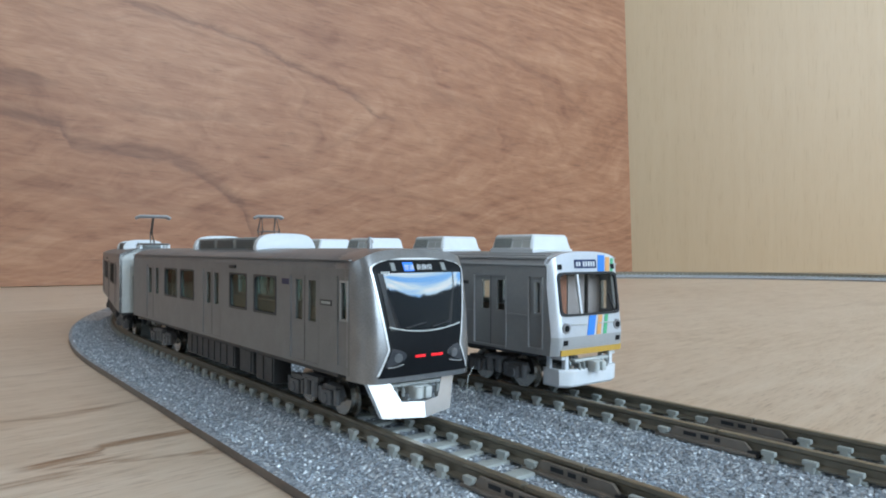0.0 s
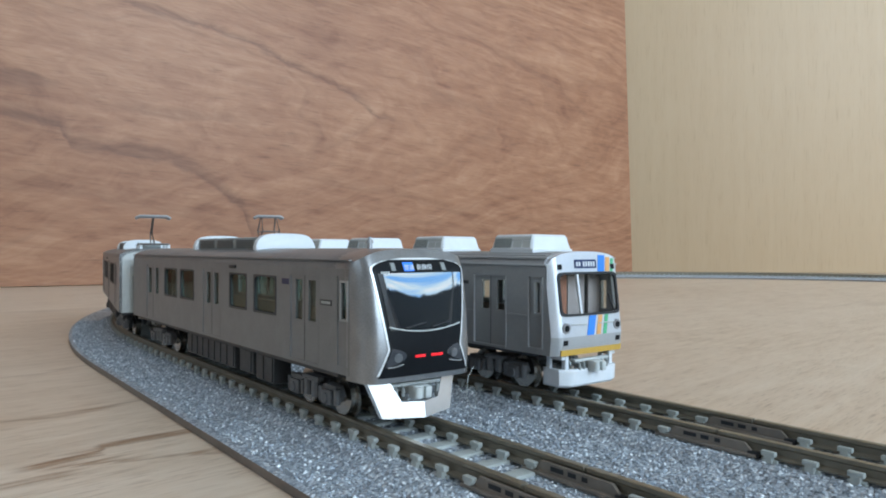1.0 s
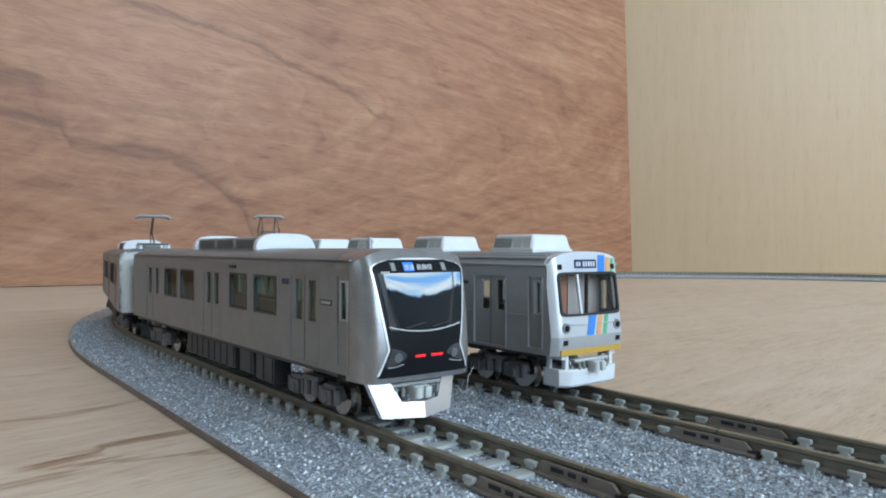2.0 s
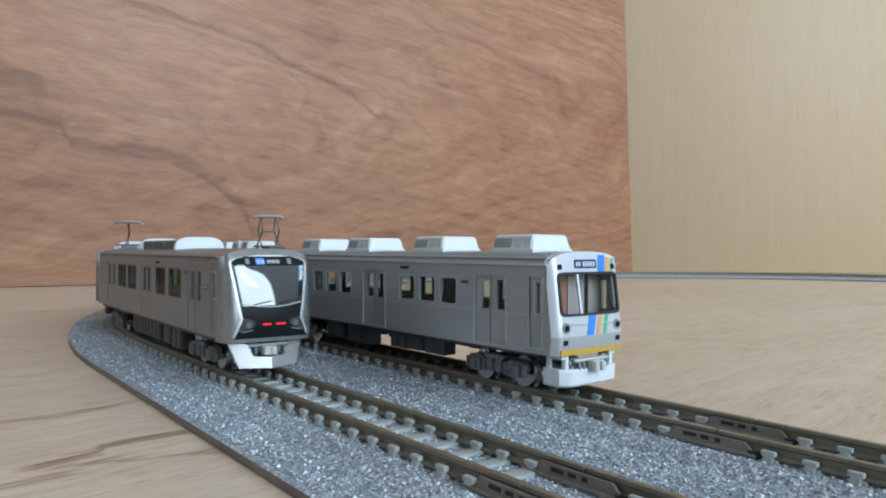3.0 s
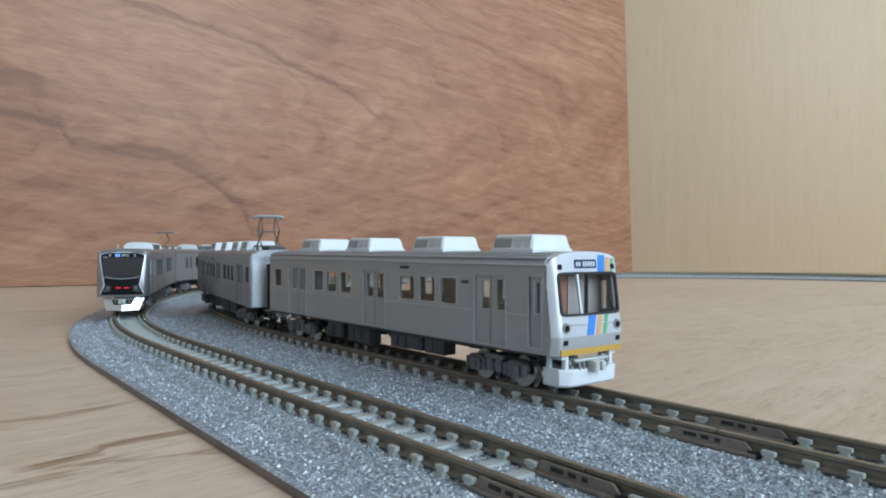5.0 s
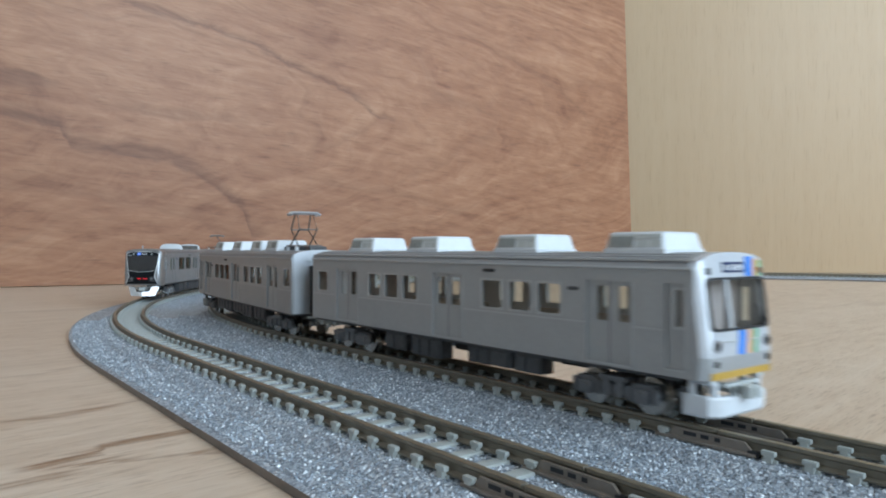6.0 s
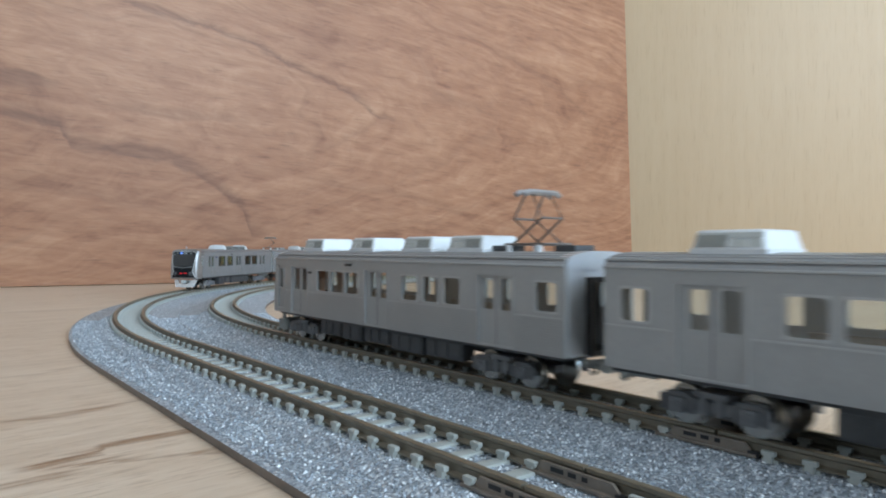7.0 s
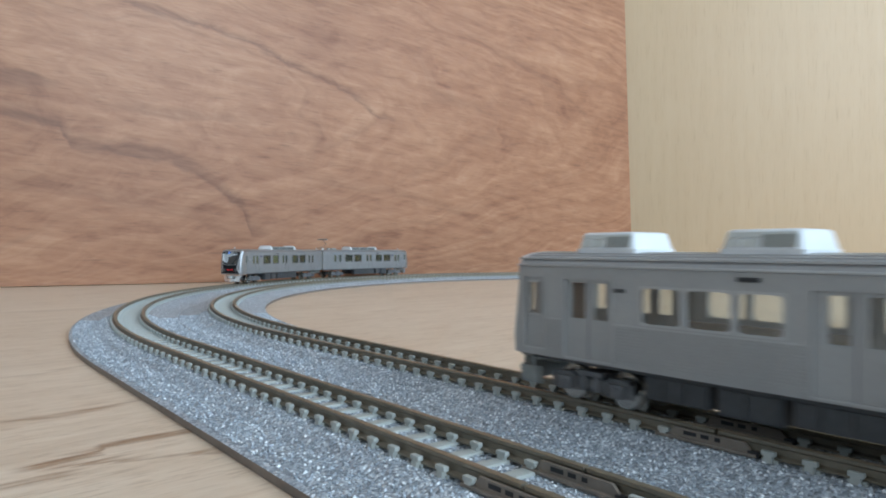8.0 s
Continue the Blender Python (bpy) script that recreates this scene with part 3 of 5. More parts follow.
def grains(thing, s0, s1, r):
    """Loose-looking stone grains moulded on the roadbed."""
    rnd = np.random.RandomState(int(abs(s0) + r))
    n = int((s1 - s0) * 96)
    oct_v = np.array([(1, 0, 0), (-1, 0, 0), (0, 1, 0), (0, -1, 0), (0, 0, 1), (0, 0, -1)], float)
    oct_f = np.array([(0, 2, 4), (2, 1, 4), (1, 3, 4), (3, 0, 4), (2, 0, 5), (1, 2, 5), (3, 1, 5), (0, 3, 5)])
    verts, faces = [], []
    for i in range(n):
        s, o = rnd.uniform(s0, s1), rnd.uniform(-18.3, 18.3)
        a = abs(o)
        if a < 7.9 and (s - s0) % 5.2 < 0.0:
            continue
        z = -2.5 if a < 7.8 else (-2.5 - (a - 7.8) * 0.21 if a < 9.0 else (-2.75 - (a - 9.0) * 0.625 if a < 11 else -4.0))
        p, t = on_track(s, r)
        size = rnd.uniform(0.17, 0.33)
        v = oct_v * rnd.uniform(0.6, 1.2, 3) * (1, 1, 0.75) * size + rnd.uniform(-0.3, 0.3, (6, 3)) * size
        q = rnd.uniform(0, math.tau)
        c, d = math.cos(q), math.sin(q)
        v = np.stack([v[:, 0] * c - v[:, 1] * d, v[:, 0] * d + v[:, 1] * c, v[:, 2]], 1)
        faces.append(oct_f + 6 * len(verts))
        verts.append(v + (p.x - (-t.y) * o, p.y - t.x * o, RAIL_Z + z + 0.05))
    me = bpy.data.meshes.new("ballast")
    me.from_pydata((np.concatenate(verts) * MM).tolist(), [], np.concatenate(faces).tolist())
    me.materials.append(M_GRAIN)
    ob = new("ballast", me)
    ob.parent = thing
    tagged(ob, "loose grey stone grains", kind="stuff")


def track_piece(s0, s1, r, name, label):
    """One length of sectional track: roadbed, two rails, sleepers and joiners."""
    thing = new(name)
    tagged(thing, label, "model track", "sectional track")
    bm = bmesh.new()
    sweep(bm, bed_outline(*((18.45, 19.3) if r == R_OUT else (19.3, 18.45))), s0 + 0.05, s1 - 0.05, r)
    for q in bm.faces:
        if q.calc_center_median().z < RAIL_Z - 4.2 and abs(q.normal.z) < 0.9:
            q.material_index = 1
    part("roadbed", bm, [M_BALLAST, M_BEDSIDE], thing, "speckled grey ballast with a dark brown edge")
    for c in (-4.9, 4.9):
        bm = bmesh.new()
        sweep(bm, rail_outline(c), s0 + 0.25, s1 - 0.25, r)
        for q in bm.faces:
            q.normal_update()
        for q in bm.faces:
            if q.calc_center_median().z > RAIL_Z - 0.06:
                q.material_index = 1
        part("rail", bm, [M_RAIL, M_RAILTOP], thing, "brown metal rail")
    if s1 > -70 and s0 < 270 and s0 > -400:
        grains(thing, max(s0, -110), min(s1, 215), r)
    if s0 == 0 and r == R_OUT:
        for s in (63.0, 74.7):
            p, t = on_track(s, r - 5.6)
            bm = bmesh.new()
            disc(bm, (p.x, p.y, RAIL_Z - 1.9), (0, 0, 1), 0.8, 1.2, 14)
            part("feeder_hole", bm, M_BLACK, thing, "small black feeder screw hole")
    n = round((s1 - s0) / 5.2)
    for i in range(n):
        s = s0 + (s1 - s0) * (i + 0.5) / n
        if (s0 == 140 and s - s0 < 4.0) or (s1 == 140 and s1 - s < 4.0):
            continue
        p, t = on_track(s, r)
        ob = new("sleeper", TIE)
        ob.parent = thing
        ob.matrix_basis = pose(p.x * MM, p.y * MM, RAIL_Z * MM, 0, 0, math.degrees(math.atan2(t.y, t.x)))
    for c in (-4.9, 4.9) if s1 == 140 else ():
        bm = bmesh.new()
        for d in (-1, 1):
            o = c + d * 0.78
            prism(bm, [(s1 - 7.2, -1.95), (s1 - 6.2, -0.62), (s1 + 4.4, -0.62), (s1 + 5.8, -1.95)], *sorted((o, o + d * 0.42)))
            box(bm, s1 - 9.0, s1 + 6.2, *sorted((o, o + d * 0.95)), -2.3, -1.85, bev=0.1)
        along(bm, r)
        joiner = part("rail_joiner", bm, M_JOINER, thing, "brown rail joiner sleeve")
        bm = bmesh.new()
        for d in (-1, 1):
            o = c + d * 1.2
            for a, b in ((-4.6, -2.6), (-1.9, -0.7), (0.2, 1.0)):
                box(bm, s1 + a, s1 + b, *sorted((o - d * 0.1, o + d * 0.06)), -1.45, -0.9)
            box(bm, s1 + 5.0, s1 + 6.6, *sorted((o - d * 0.5, o + d * 0.3)), -2.3, -1.5, bev=0.1)
        along(bm, r)
        part("slot", bm, M_BLACK, joiner, "black slot")
    return thing


for r in (R_OUT, R_IN):
    which = "outer" if r == R_OUT else "inner"
    arc = math.pi / 4 * r
    track_piece(140, 280, r, "straight_track", f"straight grey ballasted model track on the {which} line")
    track_piece(0, 140, r, "straight_track", f"straight grey ballasted model track on the {which} line")
    for k in range(4):
        track_piece(-arc * (k + 1), -arc * k, r, "curved_track", f"curved grey ballasted model track on the {which} line")
    track_piece(-math.pi * r - 280, -math.pi * r, r, "straight_track", f"straight grey ballasted model track on the {which} line")


# ---------------------------------------------------------------- trains
def roof_z(y, w, z0, z1, p=2.6):
    return z0 + (z1 - z0) * max(0.0, 1 - (abs(y) / w) ** p) ** (1 / p)


def roof_part(car, x0, x1, w, z0, z1, mat, label):
    """An arched roof shell with thickness."""
    bm = bmesh.new()
    n = 20
    ys = [-w * math.cos(math.pi * i / n) for i in range(n + 1)]
    top = [(y, roof_z(y, w, z0, z1)) for y in ys]
    low = [(y * 0.94, z - 0.7) for y, z in top][::-1]
    ring = top + low
    a = [bm.verts.new((x0, y, z)) for y, z in ring]
    b = [bm.verts.new((x1, y, z)) for y, z in ring]
    k = len(ring)
    for i in range(k):
        bm.faces.new((a[i], a[(i + 1) % k], b[(i + 1) % k], b[i]))
    for i in range(n):
        for q in (a, b):
            bm.faces.new((q[i], q[i + 1], q[k - 2 - i], q[k - 1 - i]))
    return part("roof", bm, mat, car, label)


def side_wall(car, sgn, w, x0, x1, z0, z1, wins, doors, mat, gmat, recess, thick=0.7):
    """One body side with its doors and glazed openings."""
    yo = sgn * w

    def place(u, v, d):
        return (u, yo - sgn * d, v)

    bm = bmesh.new()
    sheet_with_holes(bm, x0, x1, z0, z1, [*wins, *[d[:4] for d in doors]], place, thick)
    part("side_panel", bm, mat, car)
    for h in wins:
        pane(car, h, yo, sgn, gmat, 0.25)
        bm = bmesh.new()
        rounded_frame(bm, h, yo, sgn)
        part("window_frame", bm, M_LINE if mat is M_STEEL else M_UNDER, car)
    for x_0, x_1, z_0, z_1, lights in doors:
        bm = bmesh.new()
        sheet_with_holes(bm, x_0, x_1, z_0, z_1, lights, lambda u, v, d: (u, yo - sgn * (recess + d), v), 0.4)
        door = part("door", bm, mat, car)
        for h in lights:
            pane(door, h, yo, sgn, gmat, recess + 0.15)
        bm = bmesh.new()
        for a, b, c, d in ((x_0 - 0.12, x_0 + 0.12, z_0, z_1), (x_1 - 0.12, x_1 + 0.12, z_0, z_1), (x_0, x_1, z_0 - 0.14, z_0 + 0.1)):
            box(bm, a, b, *sorted((yo + sgn * (0.12 if mat is M_STEEL else 0.02), yo - sgn * 0.2)), c, d)
        part("door_frame", bm, M_LINE if mat is M_STEEL else mat, door)
        if x_1 - x_0 < 6:
            h = lights[0]
            bm = bmesh.new()
            sheet_with_holes(bm, h[0] - 0.3, h[1] + 0.3, h[2] - 0.3, h[3] + 0.3, [h], lambda u, v, d: (u, yo + sgn * (0.1 - d), v), 0.5)
            part("window_frame", bm, M_LINE, door)
        if x_1 - x_0 > 6:
            m = (x_0 + x_1) / 2
            part("door_seam", boxed(m - 0.06, m + 0.06, *sorted((yo - sgn * (recess - 0.03), yo - sgn * (recess + 0.1))), z_0, z_1), M_UNDER, door)


def rounded_frame(bm, h, yo, sgn, n=28):
    """A flat ring round an opening, square outside and rounded inside."""
    cu, cv, hu, hv = (h[0] + h[1]) / 2, (h[2] + h[3]) / 2, (h[1] - h[0]) / 2, (h[3] - h[2]) / 2
    vs = []
    for du, p in ((0.2, 0.05), (-0.12, 0.24)):
        ring = []
        for i in range(n):
            a = math.tau * (i + 0.5) / n
            u = cu + (hu + du) * math.copysign(abs(math.cos(a)) ** p, math.cos(a))
            v = cv + (hv + du) * math.copysign(abs(math.sin(a)) ** p, math.sin(a))
            ring.append([bm.verts.new((u, yo + sgn * d, v)) for d in (0.06, -0.24)])
        vs.append(ring)
    for i in range(n):
        j = (i + 1) % n
        a, b, c, d = vs[0][i], vs[0][j], vs[1][i], vs[1][j]
        for q in ((a[0], b[0], d[0], c[0]), (a[1], b[1], d[1], c[1]), (a[0], b[0], b[1], a[1]), (c[0], d[0], d[1], c[1])):
            bm.faces.new(q)


def pane(parent, h, yo, sgn, gmat, depth):
    ys = sorted((yo - sgn * depth, yo - sgn * (depth + 0.2)))
    ob = part("pane", boxed(h[0] - 0.05, h[1] + 0.05, *ys, h[2] - 0.05, h[3] + 0.05), gmat, parent)
    ob.visible_shadow = False


def bogie(car, x):
    """A truck: side frames with axle boxes and springs, and four wheels."""
    bm = bmesh.new()
    for sg in (-1, 1):
        y0, y1 = sorted((sg * 5.9, sg * 7.3))
        prism(bm, [(-7.9, 3.2), (-7.2, 4.7), (-4.0, 4.8), (-2.6, 4.0), (2.6, 4.0), (4.0, 4.8), (7.2, 4.7), (7.9, 3.2), (6.9, 2.2), (3.8, 2.1), (2.4, 2.6), (-2.4, 2.6), (-3.8, 2.1), (-6.9, 2.2)], y0, y1)
        for ax in (-5.3, 5.3):
            box(bm, ax - 1.5, ax + 1.5, *sorted((sg * 7.2, sg * 7.9)), 1.9, 4.1, bev=0.25)
            disc(bm, (ax, sg * 7.9, 2.9), (0, sg, 0), 0.85, 0.5, 12, 0.15)
            for dx in (-2.3, 2.3):
                disc(bm, (ax + dx, sg * 7.2, 3.2), (0, 0, 1), 0.55, 2.2, 8)
        for dx in (-1.2, 1.2):
            disc(bm, (dx, sg * 7.2, 3.6), (0, 0, 1), 0.8, 2.6, 10)
        box(bm, -2.6, 2.6, *sorted((sg * 6.6, sg * 7.8)), 4.6, 5.4, bev=0.15)
    box(bm, -3, 3, -6, 6, 2.6, 5.2)
    box(bm, -7.5, 7.5, -1.2, 1.2, 2.4, 3.8)
    ob = part("bogie", bm, M_BOGIE, car, "dark grey plastic bogie")
    ob.location.x = x * MM
    for ax in (-5.3, 5.3):
        for sg in (-1, 1):
            bm = bmesh.new()
            disc(bm, (ax, sg * 4.6, 2.85), (0, sg, 0), 2.85, 1.1, 28)
            disc(bm, (ax, sg * 3.95, 2.6), (0, sg, 0), 3.3, 0.35, 28)
            disc(bm, (ax, sg * 5.2, 2.85), (0, sg, 0), 1.0, 0.5, 16)
            part("wheel", bm, M_WHEEL, ob, "bright metal wheel")
    return ob


def underfloor(car, boxes):
    for x0, x1, z0, z1, y in boxes:
        for sg in (-1, 1):
            bm = bmesh.new()
            y0, y1 = sorted((sg * (y - 3.2), sg * y))
            box(bm, x0, x1, y0, y1, z0, z1, bev=0.25)
            n = max(1, int((x1 - x0) / 3.2))
            for i in range(n):
                a = x0 + (x1 - x0) * (i + 0.12) / n
                b = x0 + (x1 - x0) * (i + 0.88) / n
                box(bm, a, b, *sorted((sg * y, sg * (y + 0.18))), z0 + 0.4, z1 - 0.5)
            part("underfloor_box", bm, M_UNDER, car)


def aircon(car, x, half_len, half_w, z0, z1, label, mat, long_unit=False):
    """A roof cooling unit with sloped ends and side louvres."""
    bm = bmesh.new()
    t = 0.7
    lo = [(x - half_len, -half_w), (x + half_len, -half_w), (x + half_len, half_w), (x - half_len, half_w)]
    mid = [(x + (a - x) * 0.985, b * 0.985) for a, b in lo]
    hi = [(x + (a - x) * (1 - t / half_len), b * (1 - 0.8 / half_w)) for a, b in lo]
    rings = [[bm.verts.new((a, b, z)) for a, b in q] for q, z in ((lo, z0 - 0.6), (lo, z0 + 0.5), (mid, z0 + 0.55), (hi, z1))]
    for a, b in zip(rings, rings[1:]):
        for i in range(4):
            bm.faces.new((a[i], a[(i + 1) % 4], b[(i + 1) % 4], b[i]))
    bm.faces.new(rings[0][::-1])
    top = bm.faces.new(rings[-1])
    bmesh.ops.bevel(bm, geom=[*top.edges, *[e for e in bm.edges if abs(e.verts[0].co.z - e.verts[1].co.z) > 1.5]], offset=0.5, segments=3, affect="EDGES", profile=0.5)
    unit = part("cooling_unit", bm, mat, car, label)
    for sg in (-1, 1):
        bm = bmesh.new()
        for i in range(6):
            z = z0 + 0.8 + i * (z1 - z0 - 1.5) / 6
            y = sg * (half_w - 0.05 - 0.8 * (z - z0 - 0.5) / (z1 - z0))
            for a, b in ((x - half_len * 0.82, x - half_len * 0.02),) if not long_unit else ((x - half_len * 0.9, x - half_len * 0.3), (x - half_len * 0.25, x + half_len * 0.3), (x + half_len * 0.35, x + half_len * 0.9)):
                box(bm, a, b, *sorted((y - sg * 0.2, y + sg * 0.1)), z, z + (z1 - z0) / 12)
        part("louvre", bm, M_GRILLE, unit, "grey louvred grille")
        # Panels in grey over the white unit put the flank's shade into colour.
        bm = bmesh.new()
        for a, b, c, d in ((-0.9, 0.92, 0.62, 0.9), (0.08, 0.5, 0.14, 0.58), (0.55, 0.9, 0.14, 0.58)):
            q = []
            for u, v in ((a, c), (b, c), (b, d), (a, d)):
                z = z0 + 0.55 + v * (z1 - z0 - 0.6) - 0.1
                q.append((x + u * half_len * (0.97 - 0.05 * v), sg * (half_w + 0.02 - 0.8 * (z - z0 - 0.5) / (z1 - z0)), z))
            f = [bm.verts.new(p) for p in q]
            g = [bm.verts.new((p[0], p[1] - sg * 0.3, p[2])) for p in q]
            bm.faces.new(f)
            bm.faces.new(g)
            for i in range(4):
                k = (i + 1) % 4
                bm.faces.new((f[i], f[k], g[k], g[i]))
        part("flank_shade_cover", bm, M_COVER, unit, "side cover greyed for flank shade")
    return unit


def coupler(car, x, sgn):
    """Centre coupler with its knuckle, and hose ends on both sides."""
    bm = bmesh.new()
    box(bm, *sorted((x - sgn * 4, x + sgn * 1.2)), -0.7, 0.7, 4.4, 5.5, bev=0.12)
    box(bm, *sorted((x + sgn * 0.5, x + sgn * 1.9)), -1.5, 1.2, 4.1, 5.9, bev=0.2)
    box(bm, *sorted((x + sgn * 1.6, x + sgn * 2.5)), 0.1, 1.1, 4.2, 5.8, bev=0.2)
    disc(bm, (x + sgn * 1.9, -0.9, 5.0), (0, 0, 1), 0.62, 1.5, 14, 0.1)
    box(bm, *sorted((x - sgn * 0.8, x + sgn * 0.3)), -4.4, 4.4, 5.7, 6.2, bev=0.1)
    head = part("coupler", bm, M_COVER, car, "grey plastic coupler")
    for y in (-3.6, -2.5, 2.3, 3.5):
        bm = bmesh.new()
        tube(bm, [(x - sgn * 0.2, y, 5.9), (x + sgn * 0.6, y, 5.4), (x + sgn * 0.5, y * 0.97, 4.5), (x + sgn * 0.1, y * 0.93, 4.0)], 0.26, 8)
        part("hose", bm, M_LOUVRE, head)


def pantograph(car, x, z, diamond):
    """A raised current collector on four insulators."""
    bm = bmesh.new()
    for dx in (-4, 4):
        for dy in (-3.6, 3.6):
            disc(bm, (x + dx, dy, z + 0.6), (0, 0, 1), 0.55, 1.4, 10)
    base = part("pantograph", bm, M_WHITE, car, "raised grey metal pantograph")
    bm = bmesh.new()
    for dy in (-3.6, 3.6):
        tube(bm, [(x - 5, dy, z + 1.4), (x + 5, dy, z + 1.4)], 0.28)
    for dx in (-5, -2, 2, 5):
        tube(bm, [(x + dx, -3.6, z + 1.4), (x + dx, 3.6, z + 1.4)], 0.28)
    part("base_frame", bm, M_ARM, base)
    bm = bmesh.new()
    top = z + (11.2 if diamond else 9.4)
    wide = 4.6
    if diamond:
        for dy in (-3.0, 3.0):
            for e in (-1, 1):
                tube(bm, [(x - e * 3.4, dy, z + 1.5), (x + e * 3.6, dy * 0.9, z + 6.2), (x + e * 0.8, dy * 0.8, top - 0.3)], 0.24)
        for e in (-1, 1):
            tube(bm, [(x + e * 3.6, -2.7, z + 6.2), (x + e * 3.6, 2.7, z + 6.2)], 0.24)
    else:
        tube(bm, [(x - 3.5, 0, z + 1.6), (x + 4.5, 0, z + 5.2), (x - 0.5, 0, top - 0.3)], 0.32)
        tube(bm, [(x - 2.0, 0.8, z + 1.6), (x + 4.5, 0.3, z + 5.0)], 0.18)
    part("arm", bm, M_ARM, base, "brown grey folding arms")
    bm = bmesh.new()
    for e in (-1.1, 1.1):
        tube(bm, [(x + e, -wide, top - 0.7), (x + e, -wide + 1, top - 0.1), (x + e, wide - 1, top - 0.1), (x + e, wide, top - 0.7)], 0.52)
    for dy in (-2.6, 2.6):
        tube(bm, [(x - 1.1, dy, top - 0.2), (x + 1.1, dy, top - 0.2)], 0.25)
    part("collector_head", bm, M_WIRE, base)


def bars(parent, x, y0, y1, z0, z1, n, mat, seed=1, name="lettering"):
    """Unreadable lettering on a front, as plain upright bars."""
    rnd = random.Random(seed)
    bm = bmesh.new()
    for i in range(n):
        a = y0 + (y1 - y0) * (i + 0.1) / n
        b = y0 + (y1 - y0) * (i + rnd.uniform(0.65, 0.9)) / n
        box(bm, x - 0.05, x + 0.06, a, b, z0, z1)
    return part(name, bm, mat, parent)


def side_bars(parent, y, x0, x1, z0, z1, n, mat):
    bm = bmesh.new()
    for i in range(n):
        box(bm, x0 + (x1 - x0) * (i + 0.1) / n, x0 + (x1 - x0) * (i + 0.8) / n, y - 0.06, y + 0.06, z0, z1)
    return part("lettering", bm, mat, parent)


def cabin(car, x0, x1, w, zf, zs):
    """Floor, seat rows and end partitions inside a car."""
    part("floor_pan", boxed(x0, x1, -w + 0.8, w - 0.8, zf, zf + 0.9), M_UNDER, car)
    for sg in (-1, 1):
        bm = bmesh.new()
        for a, b in ((-34, -6.5), (6.5, 34)):
            box(bm, a, b, *sorted((sg * (w - 0.9), sg * (w - 3.4))), zf + 0.9, zf + 4.2, bev=0.3)
            box(bm, a, b, *sorted((sg * (w - 0.9), sg * (w - 1.9))), zf + 4.2, zs, bev=0.3)
        part("seat_row", bm, M_TAN, car, "tan moulded bench seats")


# ---- grey commuter car with a flat white front
BW, B0, B1 = 9.0, 7.0, 22.3


def front_x(z):
    """Lean of the flat front."""
    return 57.0 - (max(0.0, z - 10.5) * 0.13) - max(0.0, 10.0 - z) * 0.10


def flat_patch(y0, y1, z0, z1, proud, thick=0.3, slant=0.0, bev=0.0, rows=1):
    """A plate lying on the leaning front; slant shifts its top sideways."""
    bm = bmesh.new()
    vs = []
    for i in range(rows + 1):
        z = z0 + (z1 - z0) * i / rows
        sh = slant * i / rows
        vs.append([bm.verts.new((front_x(z) + d, y + sh, z)) for d in (proud, proud - thick) for y in (y0, y1)])
    for a, b in zip(vs, vs[1:]):
        for i, j in ((0, 1), (1, 3), (3, 2), (2, 0)):
            bm.faces.new((a[i], a[j], b[j], b[i]))
    bm.faces.new((vs[0][0], vs[0][1], vs[0][3], vs[0][2]))
    bm.faces.new((vs[-1][0], vs[-1][1], vs[-1][3], vs[-1][2]))
    if bev:
        bmesh.ops.bevel(bm, geom=[e for e in bm.edges if abs(e.verts[0].co.x - e.verts[1].co.x) > thick * 0.8], offset=bev, segments=4, affect="EDGES", profile=0.5)
    return bm


